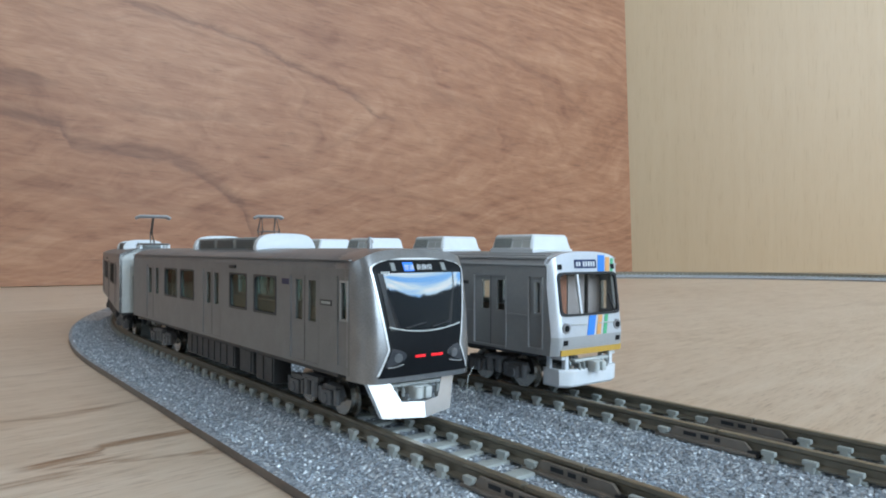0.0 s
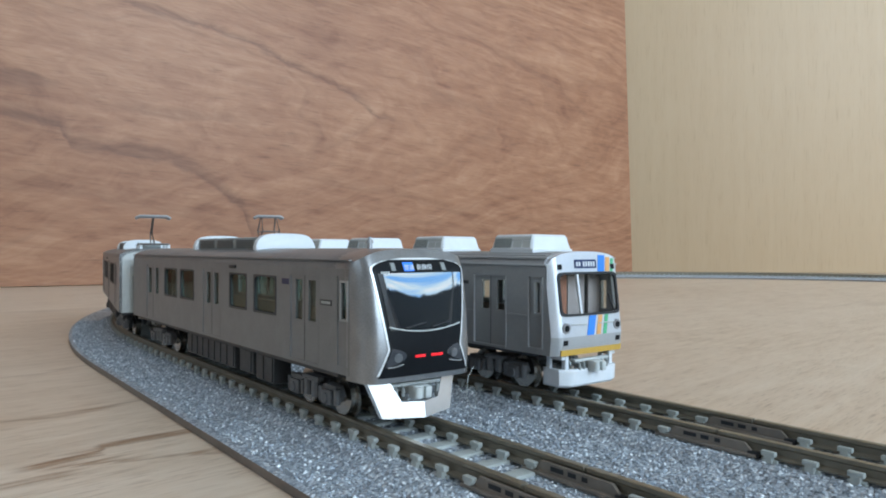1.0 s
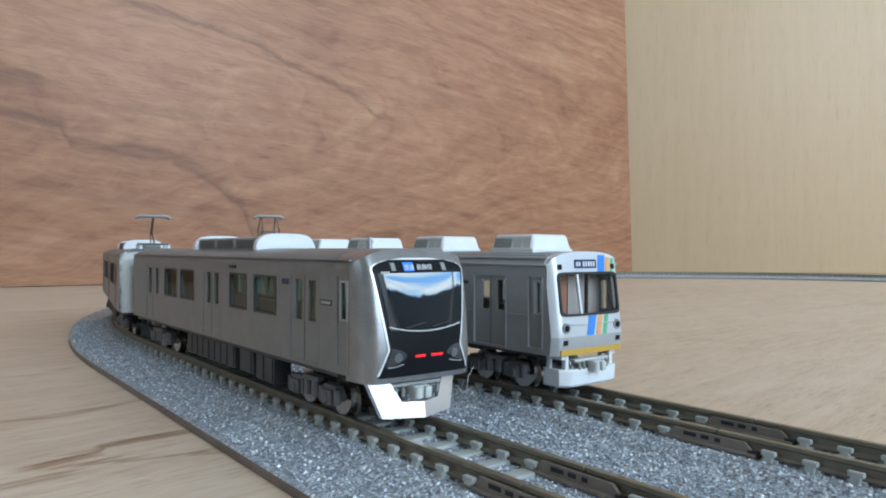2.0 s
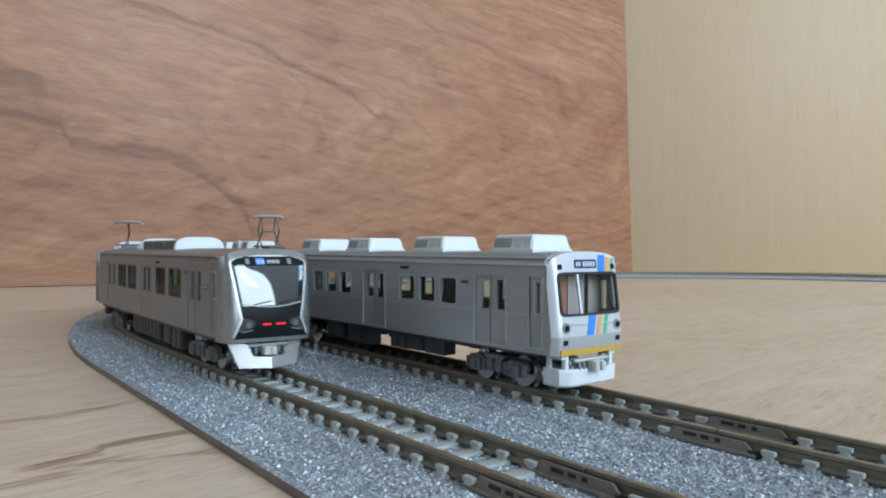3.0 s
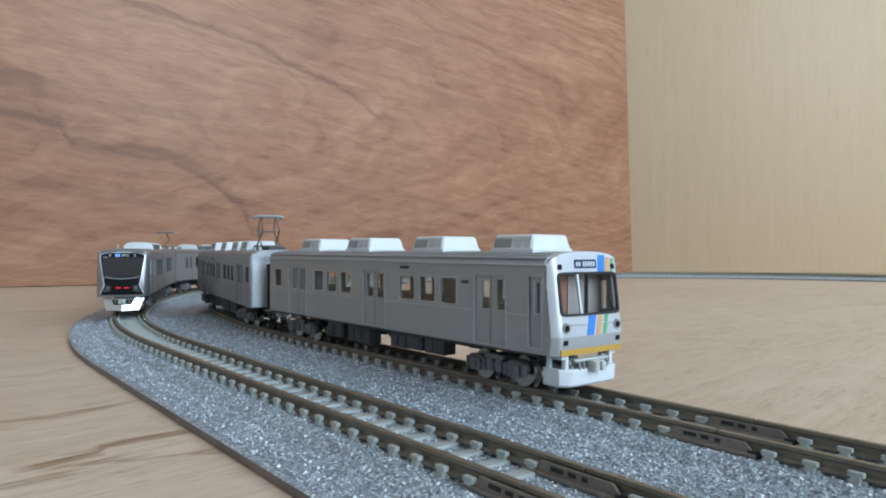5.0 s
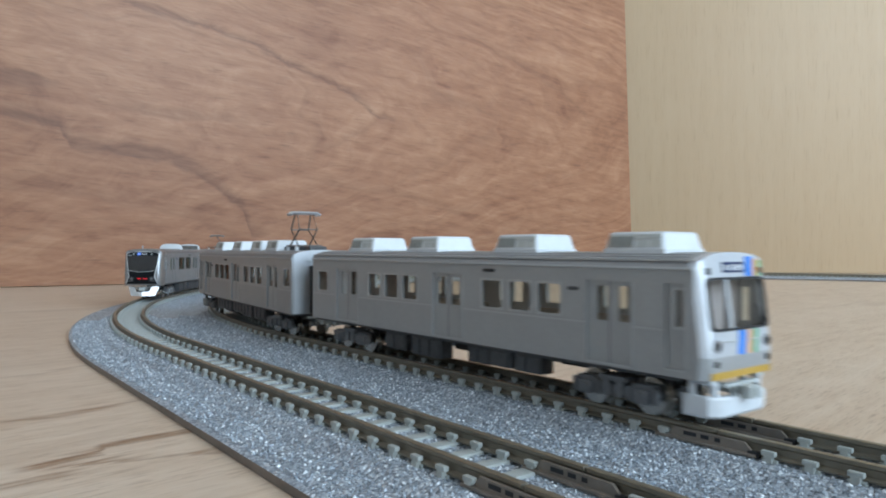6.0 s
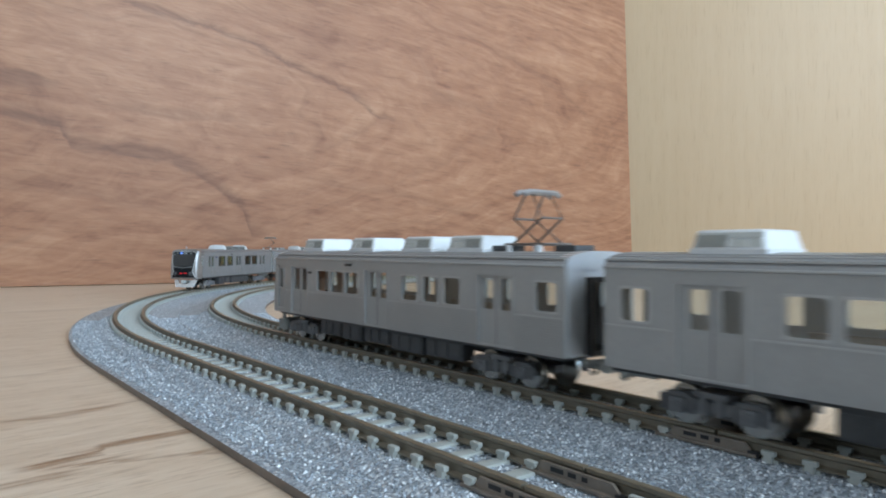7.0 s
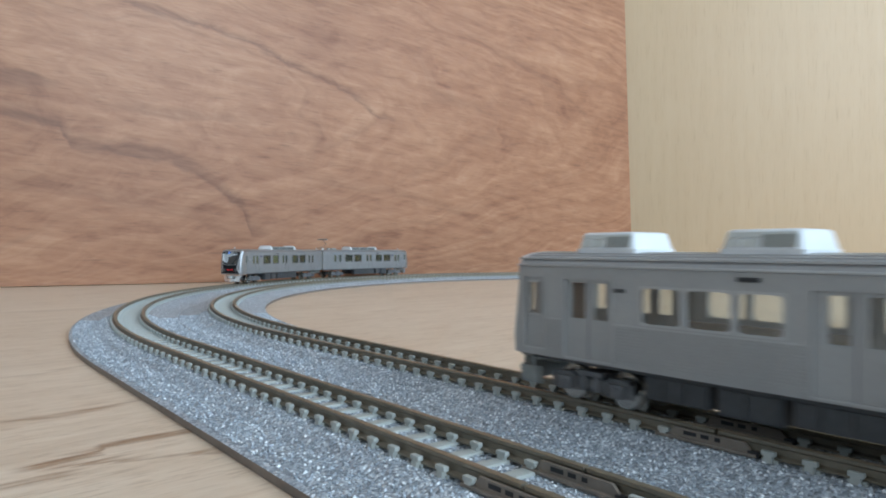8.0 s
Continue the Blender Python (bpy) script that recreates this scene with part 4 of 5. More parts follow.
def grey_front(car, second=False):
    """White driving end: screen, sign, stripes, lamps, buffer skirt."""
    bm = bmesh.new()
    # shell of the end, following the roof arch, with the windscreen cut out
    wy = (-7.3, 7.3)
    ys = sorted({wy[0], wy[1], *[-BW + 2 * BW * i / 24 for i in range(25)]})
    zl = [B0, 8.4, 10.1, 12.0, 13.75, 17.2, 20.75]
    grid = {}
    for i, y in enumerate(ys):
        edge = max(0.0, (abs(y) - (BW - 1.6)) / 1.6)
        for j, z in enumerate([*zl, roof_z(y, BW, 21.6, 24.5)]):
            for k in (0, 1):
                grid[i, j, k] = bm.verts.new((front_x(z) - 1.3 * edge ** 2 - 0.6 * k, y * (1 - 0.04 * k), z))
    nz = len(zl)
    hole = lambda i, j: ys[i] >= wy[0] - 1e-6 and ys[i + 1] <= wy[1] + 1e-6 and 4 <= j < 6
    for i in range(len(ys) - 1):
        for j in range(nz):
            if hole(i, j):
                continue
            for k in (0, 1):
                q = bm.faces.new([grid[i, j, k], grid[i + 1, j, k], grid[i + 1, j + 1, k], grid[i, j + 1, k]])
                q.material_index = 1 if j < 2 else 0
    # depth of the opening
    def rim(p, q):
        bm.faces.new([grid[p[0], p[1], 0], grid[q[0], q[1], 0], grid[q[0], q[1], 1], grid[p[0], p[1], 1]])
    for i in range(len(ys) - 1):
        for j in (4, 6):
            if hole(i, 4):
                rim((i, j), (i + 1, j))
    for i, y in enumerate(ys):
        if abs(abs(y) - 7.3) < 1e-6:
            rim((i, 4), (i, 5))
            rim((i, 5), (i, 6))
    # return of the shell to the sides and roof
    n = len(ys) - 1
    for i in (0, n):
        for j in range(nz):
            a, b = grid[i, j, 0], grid[i, j + 1, 0]
            c, d = (bm.verts.new((51.5 if v.co.z < 1 else 54.6, v.co.y, v.co.z)) for v in (b, a))
            bm.faces.new((a, b, c, d)).material_index = 2
    prev = None
    for i in range(n + 1):
        v = grid[i, nz, 0]
        w = bm.verts.new((53.0, v.co.y, v.co.z + 0.02))
        if prev:
            bm.faces.new((prev[0], v, w, prev[1]))
        prev = (v, w)
    end = part("front_panel", bm, [M_CABFACE, M_BAND, M_STEEL], car, "silver-white painted flat cab front")
    bm = bmesh.new()
    n = 40
    corner = lambda a, hw, hz, p: (hw * math.copysign(abs(math.cos(a)) ** p, math.cos(a)), 17.25 + hz * math.copysign(abs(math.sin(a)) ** p, math.sin(a)))
    rings = [[corner(math.tau * (i + 0.5) / n, hw, hz, p) for i in range(n)] for hw, hz, p in ((7.65, 3.72, 0.15), (7.2, 3.36, 0.19))]
    vs = [[[bm.verts.new((front_x(z) + d, y, z)) for d in (0.2, -0.3)] for y, z in q] for q in rings]
    for i in range(n):
        j = (i + 1) % n
        (a, b), (c, d) = (vs[0][i], vs[0][j]), (vs[1][i], vs[1][j])
        bm.faces.new((a[0], b[0], d[0], c[0]))
        bm.faces.new((a[1], b[1], d[1], c[1]))
        bm.faces.new((a[0], b[0], b[1], a[1]))
        bm.faces.new((c[0], d[0], d[1], c[1]))
    part("windscreen_frame", bm, M_BLACK, end, "black rubber windscreen frame")
    ob = part("windscreen", flat_patch(-7.25, 7.25, 13.8, 20.7, -0.15, 0.2), M_GLASS, end, "clear flat windscreen")
    ob.visible_shadow = False
    part("windscreen_post", flat_patch(-2.75, -2.3, 13.9, 20.7, 0.2, 0.4, -0.2), M_WHITE, end)
    part("wiper", flat_patch(6.2, 6.45, 13.6, 17.0, 0.3, 0.2, -1.4), M_BLACK, end)
    sign = part("destination_sign", flat_patch(-3.1, 2.5, 21.6, 23.1, 0.14, bev=0.2), M_NAVY, end, "navy destination sign with white lettering")
    bars(sign, front_x(22.35) + 0.15, -2.8, -1.6, 21.95, 22.7, 2, M_LETTER, 3)
    bars(sign, front_x(22.35) + 0.15, -1.1, 2.2, 21.9, 22.75, 5, M_LETTER, 4)
    for y0, mat, w in ((2.8, M_BLUE, 1.75), (4.85, M_ORANGE, 1.05), (6.2, M_GREEN, 0.7)):
        part("stripe", flat_patch(y0, y0 + w, 21.0, 24.35 - 0.17 * y0, 0.1, 0.25, 0.45), mat, end)
    for y0, mat, w in ((-1.5, M_BLUE, 1.8), (0.95, M_ORANGE, 1.05), (2.7, M_GREEN, 0.85)):
        part("stripe", flat_patch(y0, y0 + w, 10.15, 13.45, 0.1, 0.25, 0.95), mat, end)
    for sg in (-1, 1):
        bm = bmesh.new()
        disc(bm, (front_x(11.8) - 0.05, sg * 6.6, 11.6), (1, 0, 0), 1.0, 0.6, 20, 0.12)
        lamp = part("headlight", bm, M_WIRE, end, "round headlight in a metal ring")
        bm = bmesh.new()
        disc(bm, (front_x(11.8) + 0.25, sg * 6.6, 11.6), (1, 0, 0), 0.55, 0.15, 16)
        part("lens", bm, M_FACE, lamp)
        lamp = part("tail_light", flat_patch(sg * 6.75 - 0.5, sg * 6.75 + 0.5, 8.75, 9.6, 0.12, 0.3, bev=0.1), M_FACE, end)
        part("marker_light", flat_patch(sg * 6.85 - 0.5, sg * 6.85 + 0.5, 21.4, 22.3, 0.12, 0.3, bev=0.1), M_FACE, end)
        bm = bmesh.new()
        tube(bm, [(front_x(12.3) + 0.4, sg * 5.6, 12.2), (front_x(12.3) + 0.4, sg * 1.6, 12.1)], 0.09)
        part("handrail", bm, M_PALE, end)
    part("ochre_band", flat_patch(-7.75, 7.75, 7.0, 8.0, 0.12, 0.5), M_GOLD, end, "ochre painted band")
    # skirt: a deep trough with open brackets at its corners
    bm = bmesh.new()
    n = 14
    rim = [(57.3 - 1.5 * max(0.0, abs(y) / 7.3 - 0.72) ** 1.5 * 6, y) for y in (-7.3 + 14.6 * i / n for i in range(n + 1))]
    rim = [(52.6, -7.3), *rim, (52.6, 7.3)]
    rows = [[bm.verts.new((x - dx, y * k, z)) for x, y in rim] for z, dx, k in ((1.6, 0.5, 0.95), (2.0, 0.1, 0.99), (4.3, 0.0, 1.0), (4.6, 0.2, 0.99), (4.6, 1.2, 0.88), (1.6, 1.3, 0.87))]
    for a, b in zip(rows, rows[1:] + rows[:1]):
        for i in range(len(rim) - 1):
            bm.faces.new((a[i], a[i + 1], b[i + 1], b[i]))
    for i in (0, -1):
        bm.faces.new([q[i] for q in rows])
    part("skirt", bm, M_LOUVRE if second else M_WHITE, end, "grey plastic snowplough skirt" if second else "white plastic snowplough skirt")
    for sg in (-1, 1):
        bm = bmesh.new()
        box(bm, 55.4, 56.3, *sorted((sg * 5.3, sg * 6.1)), 4.4, 6.9, bev=0.1)
        box(bm, 52.7, 53.6, *sorted((sg * 6.4, sg * 7.0)), 4.4, 6.9, bev=0.1)
        box(bm, 53.0, 56.2, *sorted((sg * 5.4, sg * 6.9)), 6.2, 6.9, bev=0.1)
        part("skirt_bracket", bm, M_LOUVRE if second else M_WHITE, end)
    coupler(end, 56.6, 1)


def plain_end(car, x, w, z0, z1, zr, mat, sgn=-1):
    """Gangway end: wall with a doorway and a corner fillet."""
    bm = bmesh.new()
    ys = [-w + 2 * w * i / 16 for i in range(17)]
    dy, dz = 3.4, 19.6
    for k, d in ((0, 0.0), (1, -sgn * 0.6)):
        for a, b in zip(ys, ys[1:]):
            lo = z0 if not (-dy <= a and b <= dy) else dz
            q = [bm.verts.new(p) for p in ((x + d, a, lo), (x + d, b, lo), (x + d, b, roof_z(b, w, z1, zr)), (x + d, a, roof_z(a, w, z1, zr)))]
            bm.faces.new(q)
    end = part("end_panel", bm, mat, car)
    bm = bmesh.new()
    sheet_with_holes(bm, -3.9, 3.9, z0 + 0.2, 20.2, [(-2.6, 2.6, z0 + 0.8, 19.4)], lambda u, v, d: (x + sgn * (1.3 - d), u, v), 1.5)
    part("gangway", bm, M_BLACK, end, "black gangway bellows")


def grey_car(name, second):
    car = new(name)
    tagged(car, "grey stainless commuter train car with a white striped front" if not second else "grey stainless commuter train car with a raised pantograph", "model train", "grey train")
    if second:
        glz = [(8.4, 14.5), (15.3, 22.0), (22.8, 29.3), (-15.7, -9.8), (-22.8, -17.6), (-29.9, -24.5)]
        wins = [(a, b, 13.9, 19.3) for a, b in glz] + [(-55.3, -50.2, 14.3, 19.4)]
        doors = [(34.5, 44.2, 7.4, 20.0, [(35.7, 38.3, 13.8, 19.5), (40.1, 42.9, 13.8, 19.5)]),
                 (-4.6, 5.2, 7.4, 20.0, [(-3.4, -0.9, 13.8, 19.5), (1.0, 3.4, 13.8, 19.5)]),
                 (-44.9, -35.2, 7.4, 20.0, [(-43.7, -41.4, 13.8, 19.5), (-39.0, -36.5, 13.8, 19.5)]),
                 (48.5, 53.2, 8.2, 20.2, [(49.7, 52.2, 14.0, 19.3)])]
    else:
        glz = [(10.7, 16.5), (18.1, 23.7), (25.2, 30.6), (-15.5, -9.8), (-22.5, -17.0), (-29.3, -24.0)]
        wins = [(a, b, 14.1, 19.3) for a, b in glz] + [(-53.9, -48.9, 14.2, 19.2)]
        doors = [(35.9, 44.7, 7.4, 20.0, [(37.7, 39.9, 13.9, 19.3), (41.9, 44.0, 13.9, 19.3)]),
                 (-4.4, 5.2, 7.4, 20.0, [(-3.1, -0.4, 13.9, 19.3), (1.3, 4.0, 13.9, 19.3)]),
                 (-44.2, -33.9, 7.4, 20.0, [(-42.5, -39.8, 13.9, 19.4), (-37.8, -35.1, 13.9, 19.4)]),
                 (50.3, 53.7, 8.0, 20.1, [(51.9, 53.2, 14.0, 19.2)])]
    for sg in (-1, 1):
        side_wall(car, sg, BW, -57, 54.7, B0, B1, wins, doors, M_STEEL, M_GLASS, 0.35)
        bm = bmesh.new()
        box(bm, -57, 54.7, *sorted((sg * BW, sg * (BW + 0.28))), 22.0, 22.35, bev=0.08)
        box(bm, -57, 54.7, *sorted((sg * (BW - 0.45), sg * (BW - 0.1))), 23.2, 23.4)
        part("gutter", bm, M_LINE, car, "pale grey rain gutter")
        bm = bmesh.new()
        runs = [(-34.9 if second else -33.6, -4.9), (5.5, 34.2 if second else 35.6), (45.0, 48.3 if second else 50.0), (-56.8, -45.2)]
        for a, b in runs:
            for i in range(12 if second else 0):
                z = 7.7 + i * 0.47
                box(bm, a, b, *sorted((sg * BW, sg * (BW + 0.13))), z, z + 0.25)
        if second:
            part("corrugation", bm, M_STEEL, car)
        bm = bmesh.new()
        for a, b in runs:
            box(bm, a, b, *sorted((sg * BW, sg * (BW + 0.14))), 13.3, 13.55)
        part("belt_line", bm, M_LINE, car)
        part("side_vent", boxed(11.4, 14.4, *sorted((sg * BW, sg * (BW + 0.3))), 20.7, 21.3, bev=0.1), M_BLACK, car, "small black side vent")
        side_bars(car, sg * (BW + 0.02), 32.1, 34.4, 18.3, 18.9, 4, M_INK)
    roof_part(car, -57, 54.0, BW + 0.05, B1 - 0.3, 24.5, M_STEEL_ROOF, "grey ribbed roof")
    bm = bmesh.new()
    for y in (-8.3, -7.4, -6.2, 6.2, 7.4, 8.3):
        z = roof_z(y, BW + 0.05, B1 - 0.3, 24.5)
        box(bm, -56.8, 53.0, y - 0.12, y + 0.12, z - 0.2, z + 0.1)
    part("roof_rib", bm, M_STEEL_ROOF, car)
    plain_end(car, -57, BW, B0, B1 - 0.3, 24.4, M_BRIGHT if second else M_STEEL)
    grey_front(car, second)
    cabin(car, -56, 52, BW, 6.4, 13.2)
    part("cab_bulkhead", boxed(51.2, 51.7, -5.2, -0.8, 7.2, 21.4), M_CAB, car, "reddish brown cab partition")
    part("cab_bulkhead", boxed(51.2, 51.7, -0.5, 3.9, 7.2, 21.4), M_MAUVE, car, "mauve grey cab partition")
    part("cab_bulkhead", boxed(51.2, 51.7, 5.0, 8.2, 7.2, 21.4), M_MAUVE, car, "mauve grey cab partition")
    part("cab_desk", boxed(53.0, 55.4, -7.4, 7.4, 9.0, 12.6, bev=0.5), M_UNDER, car)
    for x in ((41.9, 15.6, -13.5, -39.1) if not second else (39.0, 13.4, -9.9, -26.6)):
        aircon(car, x, 5.7, 5.2, 24.4, 27.6, "white roof cooling unit, louvred flanks greyed for shade", M_WHITE)
    if second:
        # Added cap whose bright tone paints in light on the roof's end fold.
        bm = bmesh.new()
        ys = [-8.6 + 17.2 * i / 20 for i in range(21)]
        low = [bm.verts.new((-57.35, y, 21.4)) for y in ys]
        top = [bm.verts.new((-57.35, y, roof_z(y, BW, B1 - 0.3, 24.55))) for y in ys]
        back = [bm.verts.new((-54.8, y, roof_z(y, BW, B1 - 0.3, 24.6))) for y in ys]
        for p, q in ((low, top), (top, back)):
            for i in range(20):
                bm.faces.new((p[i], p[i + 1], q[i + 1], q[i]))
        bmesh.ops.solidify(bm, geom=bm.faces[:], thickness=0.12)
        part("lit_fold_cap", bm, M_BRIGHT, car, "bright roof end cap standing in for a lit fold")
        pantograph(car, -42.0, 24.4, True)
        bm = bmesh.new()
        for x in (-51.0, -33.5):
            box(bm, x - 2.5, x + 2.5, -2.6, 2.6, 24.2, 25.6, bev=0.3)
        part("roof_box", bm, M_UNDER, car)
    underfloor(car, [(-29, -17, 2.7, 6.6, 7.6), (-16, -4, 2.5, 6.6, 7.8), (-3, 8, 3.0, 6.6, 7.5), (9, 18, 2.6, 6.6, 7.7), (19, 29.5, 2.9, 6.6, 7.6)] if second else [(-24, -16, 2.6, 6.4, 7.6), (-13.8, -3.4, 2.4, 6.4, 7.6), (5.0, 11.5, 3.1, 6.4, 7.4), (12.0, 17.5, 3.3, 6.4, 7.8), (18.2, 24.8, 3.2, 6.4, 7.6)])
    coupler(car, -57.5, -1)
    return car, [bogie(car, 40), bogie(car, -40)]


# ---- silver car with a rounded nose
AW, A0, A1, AR = 9.2, 7.4, 22.0, 24.9
NOSE = 59.6


def nose_x(y, z):
    """The rounded nose: bulges forward low down, leans back above."""
    e = min(1.0, abs(y) / AW)
    lean = 0.045 * max(0.0, z - 11.0) ** 1.55 + 0.05 * max(0.0, 10.5 - z) ** 1.5 + 0.2 * max(0.0, z - 21.3) ** 1.5
    return 54.6 + (NOSE - 54.6) * max(0.0, 1 - e ** 12) ** (1 / 2.2) - 0.4 * e * e - lean * (1 - 0.3 * e * e)


def nose_patch(rows, proud, thick=0.35, cols=16, mi=None):
    """A plate lying on the nose; rows of (z, left y, right y)."""
    bm = bmesh.new()
    vs = [[[bm.verts.new((nose_x(y, z) + d, y, z)) for d in (proud, proud - thick)] for y in (a + (b - a) * i / cols for i in range(cols + 1))] for z, a, b in rows]
    for p, q in zip(vs, vs[1:]):
        for i in range(cols):
            for k in (0, 1):
                bm.faces.new((p[i][k], p[i + 1][k], q[i + 1][k], q[i][k]))
        for i in (0, cols):
            bm.faces.new((p[i][0], p[i][1], q[i][1], q[i][0]))
    for p in (vs[0], vs[-1]):
        for i in range(cols):
            bm.faces.new((p[i][0], p[i + 1][0], p[i + 1][1], p[i][1]))
    return bm


def mask_half(z):
    """Half width of the black front mask at height z."""
    if z > 21.9:
        return 7.6 * max(0.02, 1 - ((z - 21.9) / 1.7) ** 2.4) ** 0.5
    if z > 11.3:
        return 5.85 + 1.75 * ((z - 11.3) / 10.6) ** 0.9
    return 5.85 + 1.6 * ((11.3 - z) / 3.7) ** 0.95


def silver_front(car):
    bm = bmesh.new()
    na, nz = 36, 18
    grid = []
    for j in range(nz + 1):
        row = []
        for i in range(na + 1):
            t = -math.pi / 2 + math.pi * i / na
            y = AW * math.copysign(abs(math.sin(t)) ** 0.75, t)
            zt = roof_z(y, AW, A1, AR - 0.1)
            z = A0 - 0.6 + (zt - A0 + 0.6) * j / nz
            row.append(bm.verts.new((nose_x(y, z), y, z)))
        grid.append(row)
    for p, q in zip(grid, grid[1:]):
        for i in range(na):
            bm.faces.new((p[i], p[i + 1], q[i + 1], q[i]))
    back = [bm.verts.new((50.0, v.co.y, roof_z(v.co.y, AW, A1, AR))) for v in grid[-1]]
    mid = [bm.verts.new((53.5 if abs(v.co.y) > 9.1 else 0.5 * 50 + 0.5 * v.co.x, v.co.y, roof_z(v.co.y, AW, A1, AR) - 0.02)) for v in grid[-1]]
    for a, b in ((grid[-1], mid), (mid, back)):
        for i in range(na):
            bm.faces.new((a[i], a[i + 1], b[i + 1], b[i]))
    for i in (0, na):
        for j in range(nz):
            a, b = grid[j][i], grid[j + 1][i]
            c, d = bm.verts.new((53.6, b.co.y, b.co.z)), bm.verts.new((53.6, a.co.y, a.co.z))
            bm.faces.new((a, b, c, d))
    bmesh.ops.remove_doubles(bm, verts=bm.verts, dist=0.002)
    nose = part("nose", bm, M_SILVER_NOSE, car, "metallic silver rounded nose")

    def mask_rows(z0, z1, n, inset=0.0):
        return [(z, -mask_half(z) + inset, mask_half(z) - inset) for z in (z0 + (z1 - z0) * i / n for i in range(n + 1))]

    part("front_trim", nose_patch(mask_rows(7.9, 23.55, 40, -0.3), 0.12), M_TRIM, nose, "bright trim round the front mask")
    part("front_mask", nose_patch(mask_rows(7.6, 23.3, 40), 0.22), M_FACE, nose, "satin black front mask")
    part("windscreen", nose_patch([(z, -mask_half(z) + 0.45, mask_half(z) - 0.45) for z in (13.85, 15, 16, 17, 18, 19, 20, 21.0, 21.5)], 0.36, cols=24), M_SCREEN, nose, "dark glossy curved windscreen")
    bm = bmesh.new()
    tube(bm, [(nose_x(y, 13.9) + 0.3, y, 13.55 + 0.022 * y * y) for y in (-6.0 + 12.0 * i / 14 for i in range(15))], 0.11)
    part("lower_trim", bm, M_PALE, nose, "thin pale trim under the windscreen")
    for y0, y1 in ((-3.6, -0.3), (0.9, 3.8)):
        bm = bmesh.new()
        tube(bm, [(nose_x(y0, 14.2) + 0.6, y0, 14.1), (nose_x(y1, 14.6) + 0.7, y1, 14.7)], 0.12)
        part("wiper", bm, M_BLACK, nose)
    sign = part("destination_sign", nose_patch([(21.7, -2.7, 2.4), (22.95, -2.7, 2.4)], 0.32), M_FACE, nose, "black destination display with a blue panel")
    blue = part("type_panel", nose_patch([(21.75, -2.65, -0.95), (22.95, -2.65, -0.95)], 0.36), M_SIGN, sign, "lit blue panel")
    return nose, sign, blue


def lettering(parent, words, size, y, z):
    """Raised white words on the nose's display."""
    cu = bpy.data.curves.new("lettering", "FONT")
    cu.body, cu.size, cu.extrude = words, size * MM, 0.03 * MM
    tmp = new("lettering", cu)
    bpy.context.view_layer.update()
    me = bpy.data.meshes.new_from_object(tmp.evaluated_get(bpy.context.evaluated_depsgraph_get()))
    bpy.data.objects.remove(tmp)
    me.materials.clear()
    me.materials.append(M_LETTER)
    ob = part("lettering", me, None, parent)
    ob.matrix_basis = pose((nose_x(y + 1, z + 0.3) + 0.5) * MM, y * MM, z * MM, 76, 0, 90)


def silver_lamps(nose, sign, blue):
    lettering(blue, "\u666e\u901a", 0.84, -2.62, 21.95)
    lettering(sign, "\u65b0\u9759\u5ca1", 0.88, -0.5, 21.95)
    bars(nose, nose_x(-5.5, 21.5) + 0.35, -6.6, -5.2, 21.45, 21.75, 4, M_PALE, 9)
    for y in (-4.4, 4.2):
        part("front_camera", nose_patch([(21.8, y - 0.35, y + 0.35), (22.9, y - 0.35, y + 0.35)], 0.4, cols=4), M_LOUVRE, nose)
    for a, b in ((-2.0, -1.3), (-1.2, -0.4), (0.7, 1.1), (1.2, 1.6), (1.7, 2.1), (2.2, 2.6)):
        part("tail_light", nose_patch([(10.05, a, b), (10.38, a, b)], 0.4, cols=4), M_TAIL, nose, "lit red tail light strip")
    for sg in (-1, 1):
        rows = []
        for i in range(13):
            z = 9.05 + 2.4 * i / 12
            k = math.sin(math.pi * (i + 0.35) / 12.7) ** 0.8
            out = mask_half(z) - 0.12
            rows.append((z, *sorted((sg * out, sg * (out - 0.15 - 2.6 * k)))))
        lamp = part("headlight", nose_patch(rows, 0.34, cols=8), M_LAMP, nose, "almond-shaped dark glossy headlight")
        bm = bmesh.new()
        disc(bm, (nose_x(4.9, 10.2) + 0.3, sg * 4.75, 10.2), (1, sg * 0.14, -0.05), 0.62, 0.2, 18)
        part("lens", bm, M_BOGIE, lamp, "dark grey lamp lens")
        bm = bmesh.new()
        tube(bm, [(nose_x(y, 9.3) + 0.3, sg * y, 8.98 + 0.13 * max(0.0, 5.6 - y) ** 1.6) for y in (6.3, 5.9, 5.4, 4.9, 4.4, 3.9)], 0.1)
        part("lamp_trim", bm, M_LENS, lamp)
    # skirt: a V-shaped white plough in two facets with a central notch
    bm = bmesh.new()
    for sg in (-1, 1):
        out = [(0.0, 1.6), (5.8, 1.75), (7.4, 6.4), (4.4, 6.4), (3.1, 3.85), (0.0, 3.75)]
        a = [bm.verts.new((59.2 - 0.34 * y + 0.16 * (4.0 - z), sg * y, z)) for y, z in out]
        b = [bm.verts.new((58.2 - 0.34 * y + 0.16 * (4.0 - z), sg * y, z)) for y, z in out]
        bm.faces.new(a)
        bm.faces.new(b)
        for i in range(len(out)):
            j = (i + 1) % len(out)
            bm.faces.new((a[i], a[j], b[j], b[i]))
    part("skirt", bm, M_PLOUGH, nose, "silver-white angular plough skirt")
    coupler(nose, 57.0, 1)
    part("step_plate", boxed(56.0, 58.6, -2.6, 2.2, 6.7, 7.2, bev=0.2), M_PALE, nose)


